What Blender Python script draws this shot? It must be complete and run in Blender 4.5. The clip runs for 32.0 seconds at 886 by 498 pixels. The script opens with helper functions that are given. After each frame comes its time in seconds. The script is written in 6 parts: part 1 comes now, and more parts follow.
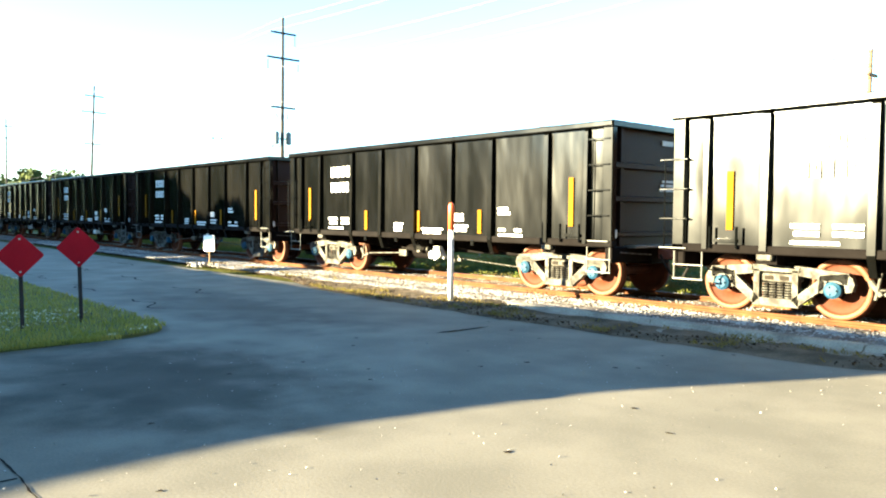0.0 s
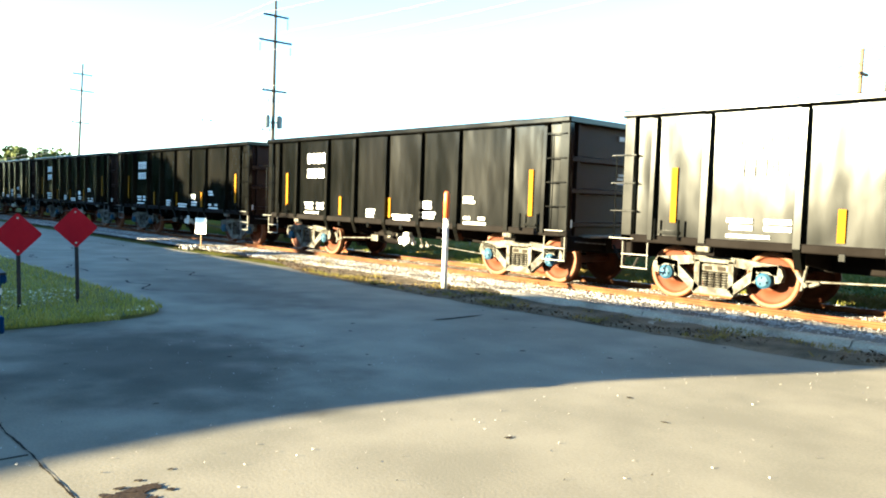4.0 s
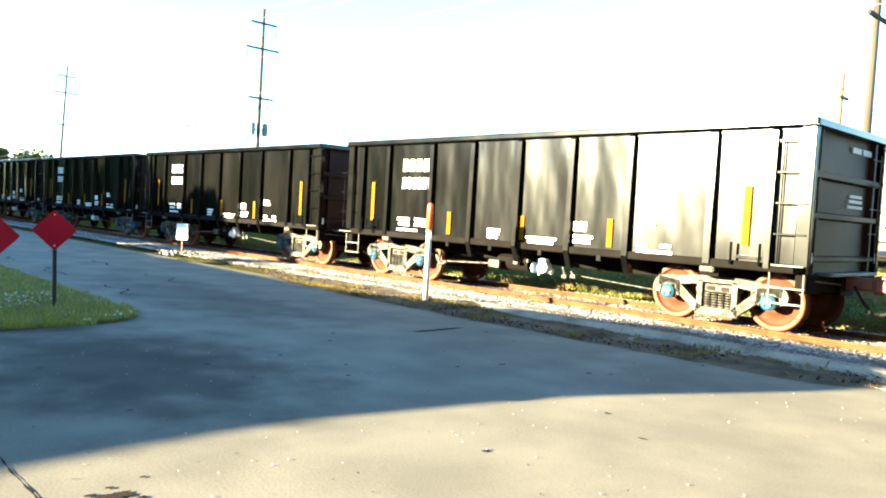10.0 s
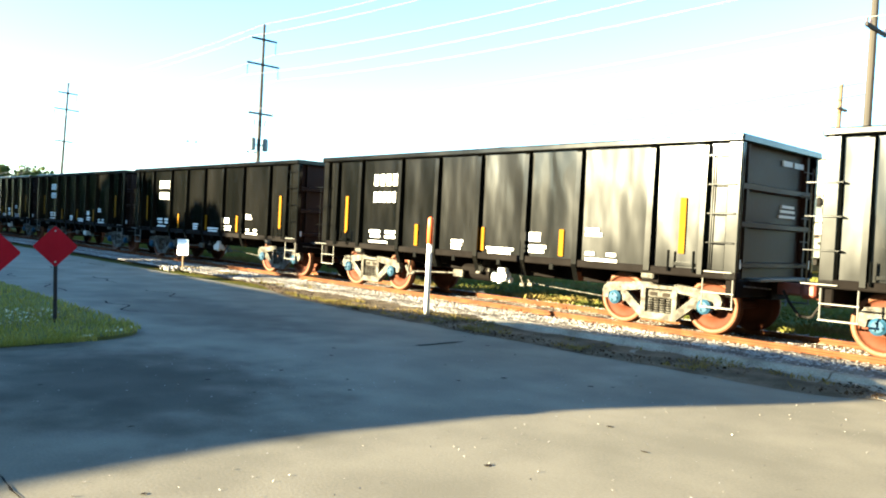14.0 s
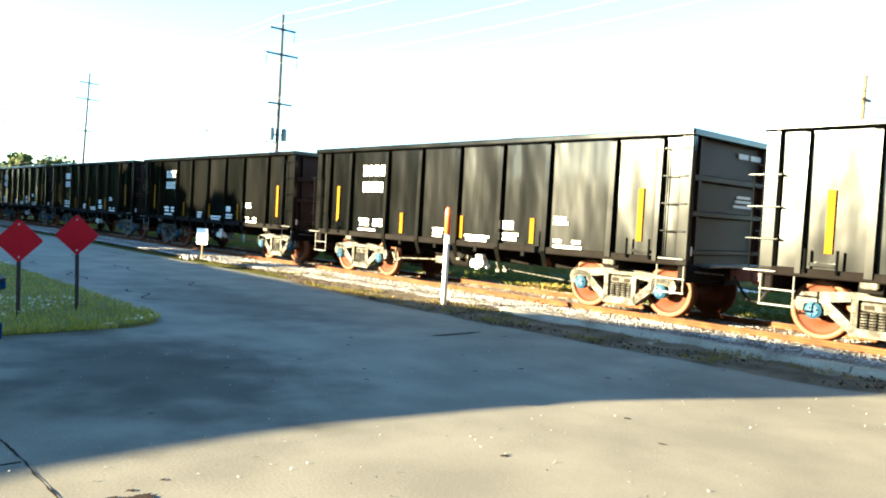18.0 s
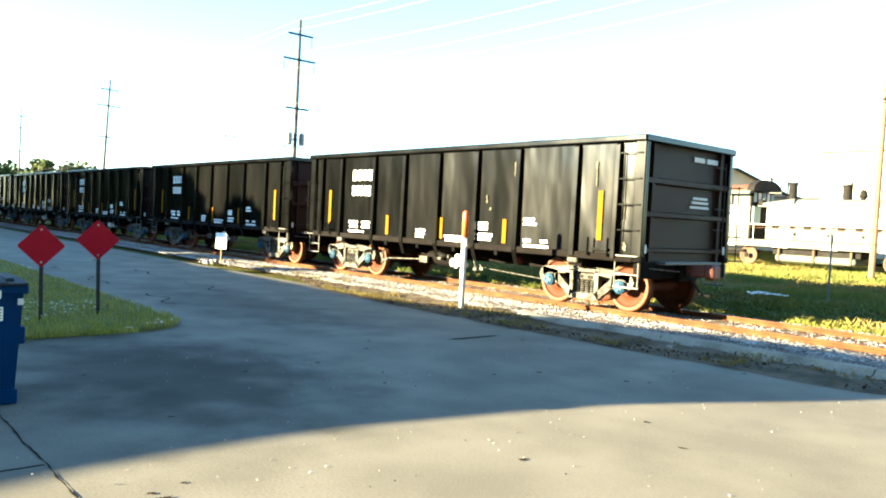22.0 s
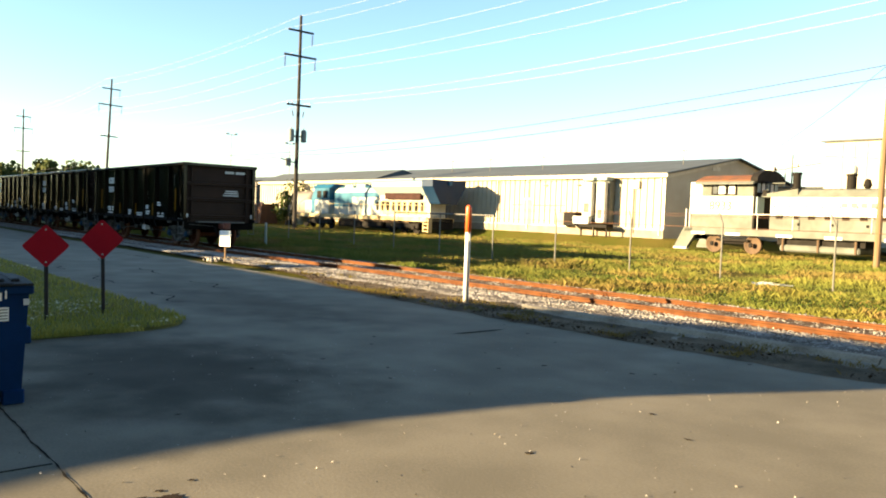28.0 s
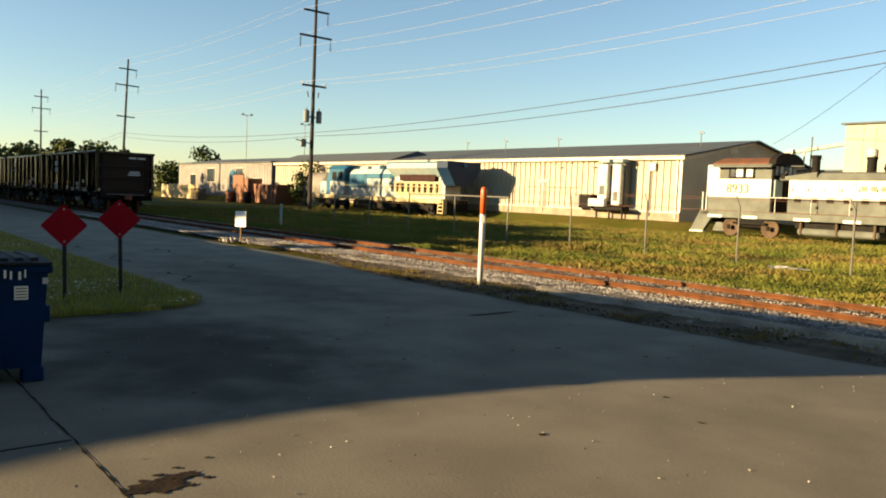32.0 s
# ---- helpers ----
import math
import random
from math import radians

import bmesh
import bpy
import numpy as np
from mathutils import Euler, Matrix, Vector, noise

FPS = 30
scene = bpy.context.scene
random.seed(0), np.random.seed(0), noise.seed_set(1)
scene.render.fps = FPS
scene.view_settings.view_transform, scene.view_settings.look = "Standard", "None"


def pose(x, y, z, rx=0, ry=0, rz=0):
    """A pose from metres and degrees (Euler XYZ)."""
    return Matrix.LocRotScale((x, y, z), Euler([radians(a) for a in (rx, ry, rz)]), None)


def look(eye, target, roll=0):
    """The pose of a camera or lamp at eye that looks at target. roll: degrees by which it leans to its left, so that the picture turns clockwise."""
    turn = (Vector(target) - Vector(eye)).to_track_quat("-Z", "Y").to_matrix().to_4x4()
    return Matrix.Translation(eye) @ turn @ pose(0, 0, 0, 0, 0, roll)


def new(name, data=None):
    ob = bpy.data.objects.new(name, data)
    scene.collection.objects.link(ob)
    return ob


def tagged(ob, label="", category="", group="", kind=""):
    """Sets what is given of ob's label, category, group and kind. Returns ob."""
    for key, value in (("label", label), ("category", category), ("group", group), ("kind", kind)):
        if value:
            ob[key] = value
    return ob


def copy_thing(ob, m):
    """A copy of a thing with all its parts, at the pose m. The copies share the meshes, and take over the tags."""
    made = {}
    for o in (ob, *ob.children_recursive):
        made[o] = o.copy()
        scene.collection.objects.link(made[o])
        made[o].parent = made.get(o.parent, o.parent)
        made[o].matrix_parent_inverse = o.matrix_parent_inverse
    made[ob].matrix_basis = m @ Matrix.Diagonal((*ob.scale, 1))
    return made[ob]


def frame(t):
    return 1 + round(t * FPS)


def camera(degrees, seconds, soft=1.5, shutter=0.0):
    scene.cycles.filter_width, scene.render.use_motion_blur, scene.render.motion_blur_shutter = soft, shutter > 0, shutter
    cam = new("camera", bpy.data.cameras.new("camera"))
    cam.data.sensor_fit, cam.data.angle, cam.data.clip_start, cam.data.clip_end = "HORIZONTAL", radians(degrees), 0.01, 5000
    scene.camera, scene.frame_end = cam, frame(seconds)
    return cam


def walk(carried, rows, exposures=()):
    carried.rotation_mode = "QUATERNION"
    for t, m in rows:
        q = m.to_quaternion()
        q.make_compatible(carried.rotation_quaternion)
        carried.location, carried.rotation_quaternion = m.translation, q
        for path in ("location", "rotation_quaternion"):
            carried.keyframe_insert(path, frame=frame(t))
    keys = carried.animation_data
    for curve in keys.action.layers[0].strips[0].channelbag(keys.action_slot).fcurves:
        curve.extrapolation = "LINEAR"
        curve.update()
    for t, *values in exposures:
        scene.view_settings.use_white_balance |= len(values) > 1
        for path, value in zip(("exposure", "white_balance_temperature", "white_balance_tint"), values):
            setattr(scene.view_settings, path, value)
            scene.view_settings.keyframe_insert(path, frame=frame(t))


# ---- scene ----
cam = camera(59.78, 32.0, soft=1.9)
PATH = [
    (0.0, pose(0.127, 0.1, 1.64, 87.47, -0.47, 0.48)),
    (0.5, pose(0.02, 0.03, 1.64, 87.70, -2.55, -6.76)),
    (1.0, pose(0, 0, 1.65, 87.52, -3.09, -11.58)),
    (1.5, pose(0, 0, 1.65, 86.09, -3.50, -7.59)),
    (2.0, pose(-0.033, 0.107, 1.636, 87.09, -1.76, -1.11)),
    (2.5, pose(-0.055, 0.065, 1.658, 86.35, -1.34, -0.16)),
    (4.5, pose(0, 0, 1.65, 86.88, -2.26, -0.58)),
    (5.0, pose(0, 0, 1.65, 87.33, -3.08, -0.90)),
    (5.5, pose(0, 0, 1.65, 87.21, -4.10, -1.36)),
    (6.0, pose(0, 0, 1.65, 87.07, -4.10, -1.50)),
    (6.5, pose(0, 0, 1.65, 87.01, -4.04, -1.37)),
    (7.0, pose(0, 0, 1.65, 87.03, -4.08, -0.99)),
    (7.5, pose(0, 0, 1.65, 87.02, -3.25, -0.59)),
    (8.0, pose(0, 0, 1.65, 86.64, -3.39, 0.10)),
    (8.5, pose(0, 0, 1.65, 87.46, -2.94, 0.05)),
    (9.0, pose(0, 0, 1.65, 87.72, -2.72, -0.50)),
    (9.5, pose(0, 0, 1.65, 87.81, -3.09, -1.58)),
    (10.0, pose(0, 0, 1.65, 87.51, -3.20, -1.59)),
    (10.5, pose(0, 0, 1.65, 87.46, -3.13, -1.09)),
    (11.0, pose(0, 0, 1.65, 87.32, -3.19, -1.58)),
    (11.5, pose(0, 0, 1.65, 86.97, -3.07, -1.13)),
    (12.0, pose(0, 0, 1.65, 87.31, -3.06, -0.92)),
    (12.5, pose(0, 0, 1.65, 86.82, -3.09, -0.55)),
    (13.0, pose(0, 0, 1.65, 87.43, -3.13, -0.82)),
    (13.5, pose(0, 0, 1.65, 88.05, -3.06, -0.64)),
    (14.0, pose(0, 0, 1.65, 88.53, -2.82, -1.56)),
    (14.5, pose(0, 0, 1.65, 87.75, -2.91, -0.74)),
    (16.5, pose(0, 0, 1.65, 87.78, -3.19, -1.74)),
    (17.0, pose(0, 0, 1.65, 87.32, -3.52, -0.98)),
    (17.5, pose(0, 0, 1.65, 87.91, -3.12, -1.06)),
    (18.0, pose(0, 0, 1.65, 87.75, -3.08, -0.25)),
    (18.5, pose(0, 0, 1.65, 87.76, -3.54, 0.21)),
    (19.0, pose(0, 0, 1.65, 87.68, -3.14, 0.33)),
    (19.5, pose(0, 0, 1.65, 87.11, -3.09, 0.49)),
    (20.0, pose(0, 0, 1.65, 87.32, -3.01, 1.15)),
    (20.5, pose(0, 0, 1.65, 87.17, -3.29, 0.85)),
    (21.0, pose(0, 0, 1.65, 87.42, -3.54, 0.64)),
    (21.5, pose(0, 0, 1.65, 88.00, -2.63, 0.92)),
    (22.0, pose(0, 0, 1.65, 87.94, -2.79, 1.04)),
    (22.5, pose(0, 0, 1.65, 87.85, -2.86, 0.65)),
    (23.0, pose(0, 0, 1.65, 87.77, -2.91, 0.84)),
    (23.5, pose(0, 0, 1.65, 87.74, -2.95, 0.76)),
    (24.0, pose(0, 0, 1.65, 87.52, -2.93, 0.75)),
    (24.5, pose(0, 0, 1.65, 87.79, -2.58, 1.33)),
    (25.0, pose(0, 0, 1.65, 87.63, -2.75, 1.11)),
    (25.5, pose(0, 0, 1.65, 87.45, -2.50, 1.14)),
    (27.5, pose(0, 0, 1.65, 87.47, -2.58, 1.61)),
    (28.0, pose(0, 0, 1.65, 87.54, -2.03, 1.28)),
    (28.5, pose(0, 0, 1.65, 87.29, -2.33, 1.54)),
    (29.0, pose(0, 0, 1.65, 87.10, -2.40, 2.30)),
    (29.5, pose(0, 0, 1.65, 87.05, -2.49, 2.13)),
    (30.0, pose(0, 0, 1.65, 87.02, -2.46, 2.24)),
    (30.5, pose(0, 0, 1.65, 86.87, -2.10, 2.05)),
    (31.0, pose(0, 0, 1.65, 87.03, -2.15, 1.83)),
    (31.5, pose(0, 0, 1.65, 86.40, -2.27, 2.38)),
    (32.0, pose(0, 0, 1.65, 86.14, -2.31, 2.38)),
]
EXPOSURES = [(0, 4.1, 5150, 0), (5.0, 4.05, 5150, 0), (8.0, 4.1, 5150, 0), (13.0, 4.3, 5150, 0), (14.2, 3.8, 5150, 0), (15.5, 4.0, 5150, 0), (18.0, 4.05, 5150, 0), (19.0, 4.0, 5200, 0), (23.0, 4.0, 5250, 0), (24.0, 3.75, 5450, 2), (24.5, 3.4, 5750, 4),
             (25.5, 3.25, 5950, 8), (27.5, 3.1, 6100, 8), (28.0, 2.9, 6200, 8), (28.5, 2.2, 6300, 9), (29.2, 2.0, 6350, 9), (32.0, 2.0, 6400, 9)]
walk(cam, PATH, EXPOSURES)

# ---- world and sun ----
SUN_AZ, SUN_EL = 105.5, 10.5          # degrees left of straight ahead, degrees above the horizon
world = bpy.data.worlds.new("evening_sky")
scene.world = world
world.use_nodes = True
wn = world.node_tree.nodes
sky = wn.new("ShaderNodeTexSky")
sky.sky_type = "NISHITA"
sky.sun_disc = False
sky.sun_elevation, sky.sun_rotation = radians(SUN_EL), radians(-SUN_AZ)
sky.air_density, sky.dust_density, sky.ozone_density = 1.0, 0.15, 1.5
cool = wn.new("ShaderNodeMix")
cool.data_type, cool.blend_type = "RGBA", "MULTIPLY"
cool.inputs["Factor"].default_value = 1.0
cool.inputs["B"].default_value = (0.96, 1.0, 1.035, 1)
world.node_tree.links.new(sky.outputs[0], cool.inputs["A"])
world.node_tree.links.new(cool.outputs["Result"], wn["Background"].inputs[0])
wn["Background"].inputs[1].default_value = 0.05

SUN_DIR = Vector((-math.sin(radians(SUN_AZ)) * math.cos(radians(SUN_EL)),
                  math.cos(radians(SUN_AZ)) * math.cos(radians(SUN_EL)), math.sin(radians(SUN_EL))))
sun = new("sun", bpy.data.lights.new("sun", "SUN"))
sun.data.energy, sun.data.angle, sun.data.color = 5.5, radians(0.55), (1.0, 0.72, 0.37)
sun.matrix_world = look(SUN_DIR * 100, (0, 0, 0))

# ---- the railway's own frame: s runs along the track, n across it, away from the road ----
AZ = 41.5
U = Vector((-math.sin(radians(AZ)), math.cos(radians(AZ)), 0))
W = Vector((U.y, -U.x, 0))
RZ = 90 + AZ
RAIL_Z = 0.135
TRACK_N = 12.8


def at(s, n, z=0.0, turn=0.0):
    """Pose at s along the track and n across it; local x runs along the track, local y back to the road."""
    p = U * s + W * n
    return pose(p.x, p.y, z, 0, 0, RZ + turn)


# ---- materials ----
def material(name, base, rough=0.6, metal=0.0, grain=0.5, alt=None, scale=3.0, fine=40.0, mix=0.5, bump=0.15, stretch=(1, 1, 1),
             spec=0.5, rough_var=0.15, per_piece=0.0, bump_size=0.02, streak=0.0, coat=0.0, wave=0.012):
    """Principled surface with variation at two scales, fine relief and, if wanted, a shift of tone from piece to piece."""
    m = bpy.data.materials.new(name)
    m.use_nodes = True
    nd, ln = m.node_tree.nodes, m.node_tree.links
    b = nd["Principled BSDF"]
    alt = alt or tuple(c * 0.6 for c in base)
    tc = nd.new("ShaderNodeTexCoord")
    mp = nd.new("ShaderNodeMapping")
    mp.inputs["Scale"].default_value = stretch
    ln.new(tc.outputs["Object"], mp.inputs[0])
    big, small = nd.new("ShaderNodeTexNoise"), nd.new("ShaderNodeTexNoise")
    for tex, sc, det in ((big, scale, 6), (small, fine, 3)):
        tex.inputs["Scale"].default_value = sc
        tex.inputs["Detail"].default_value = det
        ln.new(mp.outputs[0], tex.inputs["Vector"])
    ramp = nd.new("ShaderNodeMapRange")
    ramp.inputs[1].default_value, ramp.inputs[2].default_value = 0.35, 0.68
    ln.new(big.outputs["Fac"], ramp.inputs[0])
    both = nd.new("ShaderNodeMath")
    both.operation = "MULTIPLY_ADD"
    both.inputs[1].default_value, both.inputs[2].default_value = grain, 0.13 - grain / 2
    ln.new(small.outputs["Fac"], both.inputs[0])
    add = nd.new("ShaderNodeMath")
    add.operation = "ADD"
    add.use_clamp = True
    ln.new(ramp.outputs[0], add.inputs[0])
    ln.new(both.outputs[0], add.inputs[1])
    amt = nd.new("ShaderNodeMath")
    amt.operation = "MULTIPLY"
    amt.inputs[1].default_value = mix
    ln.new(add.outputs[0], amt.inputs[0])
    col = nd.new("ShaderNodeMix")
    col.data_type = "RGBA"
    col.inputs["A"].default_value, col.inputs["B"].default_value = (*base, 1), (*alt, 1)
    ln.new(amt.outputs[0], col.inputs["Factor"])
    out = col.outputs["Result"]
    if streak:
        long_, spots = nd.new("ShaderNodeTexNoise"), nd.new("ShaderNodeTexNoise")
        mp2 = nd.new("ShaderNodeMapping")
        mp2.inputs["Scale"].default_value = (0.5, 1.0, 1)
        mp2.inputs["Rotation"].default_value = (0, 0, radians(12))
        ln.new(tc.outputs["Object"], mp2.inputs[0])
        ln.new(mp2.outputs[0], long_.inputs["Vector"])
        ln.new(tc.outputs["Object"], spots.inputs["Vector"])
        long_.inputs["Scale"].default_value, long_.inputs["Detail"].default_value = 0.7, 8
        spots.inputs["Scale"].default_value, spots.inputs["Detail"].default_value = 0.2, 6
        mul = nd.new("ShaderNodeMath")
        mul.operation = "ADD"
        ln.new(long_.outputs["Fac"], mul.inputs[0])
        ln.new(spots.outputs["Fac"], mul.inputs[1])
        mr2 = nd.new("ShaderNodeMapRange")
        mr2.inputs[1].default_value, mr2.inputs[2].default_value = 0.78, 1.22
        mr2.inputs[3].default_value, mr2.inputs[4].default_value = 1 - streak * 1.4, 1 + streak * 0.5
        ln.new(mul.outputs[0], mr2.inputs[0])
        hs2 = nd.new("ShaderNodeHueSaturation")
        ln.new(mr2.outputs[0], hs2.inputs["Value"])
        ln.new(out, hs2.inputs["Color"])
        out = hs2.outputs["Color"]
    if per_piece:
        oi = nd.new("ShaderNodeObjectInfo")
        hs = nd.new("ShaderNodeHueSaturation")
        mr = nd.new("ShaderNodeMapRange")
        mr.inputs[3].default_value, mr.inputs[4].default_value = 1 - per_piece, 1 + per_piece
        ln.new(oi.outputs["Random"], mr.inputs[0])
        ln.new(mr.outputs[0], hs.inputs["Value"])
        ln.new(out, hs.inputs["Color"])
        out = hs.outputs["Color"]
    ln.new(out, b.inputs["Base Color"])
    rr = nd.new("ShaderNodeMapRange")
    rr.inputs[3].default_value, rr.inputs[4].default_value = max(rough - rough_var, 0.03), min(rough + rough_var, 1)
    ln.new(big.outputs["Fac"], rr.inputs[0])
    ln.new(rr.outputs[0], b.inputs["Roughness"])
    b.inputs["Metallic"].default_value = metal
    b.inputs["Specular IOR Level"].default_value = spec
    if coat:
        b.inputs["Coat Weight"].default_value = coat
        cr = nd.new("ShaderNodeMapRange")
        cr.inputs[1].default_value, cr.inputs[2].default_value = 0.3, 0.7
        cr.inputs[3].default_value, cr.inputs[4].default_value = 0.05, 0.12
        ln.new(big.outputs["Fac"], cr.inputs[0])
        ln.new(cr.outputs[0], b.inputs["Coat Roughness"])
        dent = nd.new("ShaderNodeTexNoise")
        dent.inputs["Scale"].default_value, dent.inputs["Detail"].default_value = 1.5, 1.6
        tall = nd.new("ShaderNodeMapping")
        tall.inputs["Scale"].default_value = (1, 1, 0.38)
        ln.new(tc.outputs["Object"], tall.inputs[0])
        ln.new(tall.outputs[0], dent.inputs["Vector"])
        db = nd.new("ShaderNodeBump")
        db.inputs["Strength"].default_value, db.inputs["Distance"].default_value = 1.0, wave
        ln.new(dent.outputs["Fac"], db.inputs["Height"])
        ln.new(db.outputs[0], b.inputs["Normal"])
        ln.new(db.outputs[0], b.inputs["Coat Normal"])
    elif bump:
        bp = nd.new("ShaderNodeBump")
        bp.inputs["Strength"].default_value, bp.inputs["Distance"].default_value = bump, bump_size
        ln.new(small.outputs["Fac"], bp.inputs["Height"])
        ln.new(bp.outputs[0], b.inputs["Normal"])
    return m


M_CONCRETE = material("worn_concrete_road", (0.178, 0.159, 0.122), 0.92, grain=1.5, alt=(0.1, 0.091, 0.071), scale=1.1, fine=45, mix=0.6, bump=0.2, streak=0.06, spec=0.1, bump_size=0.006)


def tone_patches(m, patches):
    """Change a level surface's tone in soft, ragged patches: centre x, y, reach along x and y, strength (darker above
    0, paler below).
    """
    nd, ln = m.node_tree.nodes, m.node_tree.links
    b = nd["Principled BSDF"]
    tc = nd.new("ShaderNodeTexCoord")
    rag = nd.new("ShaderNodeTexNoise")
    rag.inputs["Scale"].default_value, rag.inputs["Detail"].default_value = 1.5, 11
    ln.new(tc.outputs["Object"], rag.inputs["Vector"])
    out = b.inputs["Base Color"].links[0].from_socket
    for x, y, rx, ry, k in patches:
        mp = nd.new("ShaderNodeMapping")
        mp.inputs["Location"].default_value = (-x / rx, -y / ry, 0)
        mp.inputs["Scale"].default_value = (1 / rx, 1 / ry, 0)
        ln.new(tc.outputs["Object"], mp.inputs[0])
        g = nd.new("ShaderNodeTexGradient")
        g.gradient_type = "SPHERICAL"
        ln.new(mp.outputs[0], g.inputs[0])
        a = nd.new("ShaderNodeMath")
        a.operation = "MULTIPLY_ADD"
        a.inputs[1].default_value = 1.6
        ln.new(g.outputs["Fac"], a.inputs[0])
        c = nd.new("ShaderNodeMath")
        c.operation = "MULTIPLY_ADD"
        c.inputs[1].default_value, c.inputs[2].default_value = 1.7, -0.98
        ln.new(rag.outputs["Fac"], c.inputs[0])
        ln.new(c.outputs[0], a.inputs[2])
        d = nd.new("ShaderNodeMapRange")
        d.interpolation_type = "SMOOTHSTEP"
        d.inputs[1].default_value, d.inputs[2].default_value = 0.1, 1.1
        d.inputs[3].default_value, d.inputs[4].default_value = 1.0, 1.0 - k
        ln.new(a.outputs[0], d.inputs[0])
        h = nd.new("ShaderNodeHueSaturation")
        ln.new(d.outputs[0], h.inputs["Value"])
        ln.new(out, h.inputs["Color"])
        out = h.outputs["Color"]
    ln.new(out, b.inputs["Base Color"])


tone_patches(M_CONCRETE, ((7.6, -3.0, 3.8, 2.5, 0.6), (12.5, -6.2, 5.0, 1.8, 0.4), (30, -7.5, 17, 6.5, -0.22), (5.2, -9.0, 0.6, 3.0, -0.25)))
M_SLAB = material("pale_concrete_slab", (0.29, 0.26, 0.2), 0.9, grain=1.2, alt=(0.12, 0.1, 0.075), scale=1.6, fine=40, mix=0.9, bump=0.3, spec=0.08)
M_TAR = material("black_joint_tar", (0.018, 0.015, 0.012), 0.9, scale=4, spec=0.03)
M_STAIN = material("brown_oil_stain", (0.011, 0.006, 0.004), 0.95, alt=(0.03, 0.02, 0.012), scale=9, mix=0.9, spec=0.1)
M_DIRT = material("dark_leafy_dirt", (0.14, 0.108, 0.072), 0.95, alt=(0.055, 0.043, 0.028), scale=2.2, fine=30, mix=0.95, bump=0.8, bump_size=0.05, spec=0.05)
M_GROUND = material("grassy_ground", (0.045, 0.055, 0.008), 0.95, alt=(0.075, 0.06, 0.014), scale=0.25, fine=9, mix=0.9, bump=0.6, bump_size=0.1, spec=0.03)
M_BLADE = material("grass_blades", (0.06, 0.085, 0.016), 0.8, alt=(0.15, 0.138, 0.03), scale=0.35, fine=3, mix=0.95, bump=0, spec=0.05)
M_LAWNBED = material("lawn_soil_and_moss", (0.13, 0.14, 0.045), 0.95, alt=(0.08, 0.07, 0.03), scale=1.2, fine=14, mix=0.9, bump=0.5, spec=0.03)
M_LAWN = material("lawn_blades", (0.22, 0.215, 0.035), 0.8, alt=(0.34, 0.3, 0.07), scale=2.2, fine=9, mix=0.95, bump=0, spec=0.05)
M_BLADE_DRY = material("dry_yellow_grass", (0.19, 0.13, 0.045), 0.85, alt=(0.085, 0.085, 0.016), scale=0.8, fine=5, mix=0.8, bump=0, spec=0.05)
M_LITTER = material("dead_leaves", (0.05, 0.03, 0.014), 0.9, alt=(0.018, 0.012, 0.007), scale=3, fine=12, mix=0.9, bump=0, spec=0.05)
M_CLOVER = material("white_clover_flowers", (0.48, 0.45, 0.27), 0.9, scale=4, bump=0, spec=0.05)
M_WEED = material("broad_weed_leaves", (0.03, 0.055, 0.008), 0.65, alt=(0.065, 0.082, 0.011), scale=1.5, fine=8, mix=0.9, bump=0, spec=0.1)
M_STONE = material("pale_limestone_ballast", (0.36, 0.34, 0.315), 0.95, alt=(0.13, 0.115, 0.1), scale=1.5, fine=14, mix=0.95, bump=0.2, spec=0.1)
M_STONE_BED = material("dusty_ballast_bed", (0.17, 0.15, 0.13), 0.95, alt=(0.065, 0.052, 0.042), scale=2.5, fine=22, mix=0.9, bump=0.7, bump_size=0.05, spec=0.05)
M_RUST_BED = material("rusty_track_dirt", (0.11, 0.065, 0.034), 0.95, alt=(0.06, 0.048, 0.036), scale=2.0, fine=18, mix=0.9, bump=0.6, bump_size=0.04, spec=0.05)
M_RAIL = material("rusty_rail_steel", (0.105, 0.04, 0.013), 0.85, 0.0, alt=(0.055, 0.022, 0.009), scale=3, fine=40, mix=0.9, bump=0.3, spec=0.1)
M_RAILTOP = material("worn_rail_head", (0.15, 0.062, 0.022), 0.7, 0.0, alt=(0.09, 0.036, 0.014), scale=3, fine=30, mix=0.8, spec=0.25)
M_TIE = material("weathered_timber", (0.03, 0.016, 0.009), 0.9, alt=(0.016, 0.011, 0.008), scale=2, fine=30, mix=0.9, bump=0.4, stretch=(1, 0.15, 1), per_piece=0.3, spec=0.1)
M_CAR = material("glossy_black_car_paint", (0.0008, 0.001, 0.0009), 0.2, 0.0, alt=(0.0022, 0.002, 0.0016), scale=1.1, fine=5, mix=0.8,
                 stretch=(1, 1, 0.35), spec=0.17, rough_var=0.09, coat=0.3, wave=0.036)
M_CARTOP = material("dusty_black_rib_paint", (0.001, 0.0011, 0.001), 0.22, 0.0, alt=(0.0028, 0.0026, 0.002), scale=1.5, fine=8, mix=0.8, spec=0.12,
                    rough_var=0.06, coat=0.2, wave=0.012)
# dusty end paint, made browner to carry warm light bounced off the ground
M_CAREND = material("dusty_paint_with_warm_bounce", (0.018, 0.0095, 0.0065), 0.55, 0.0, alt=(0.034, 0.018, 0.012), scale=1.2, fine=14, mix=0.7, bump=0.1, spec=0.12)
M_UNDER = material("grimy_underframe_and_gap_shade", (0.0038, 0.0026, 0.002), 0.85, scale=3, bump=0.3, spec=0.08)
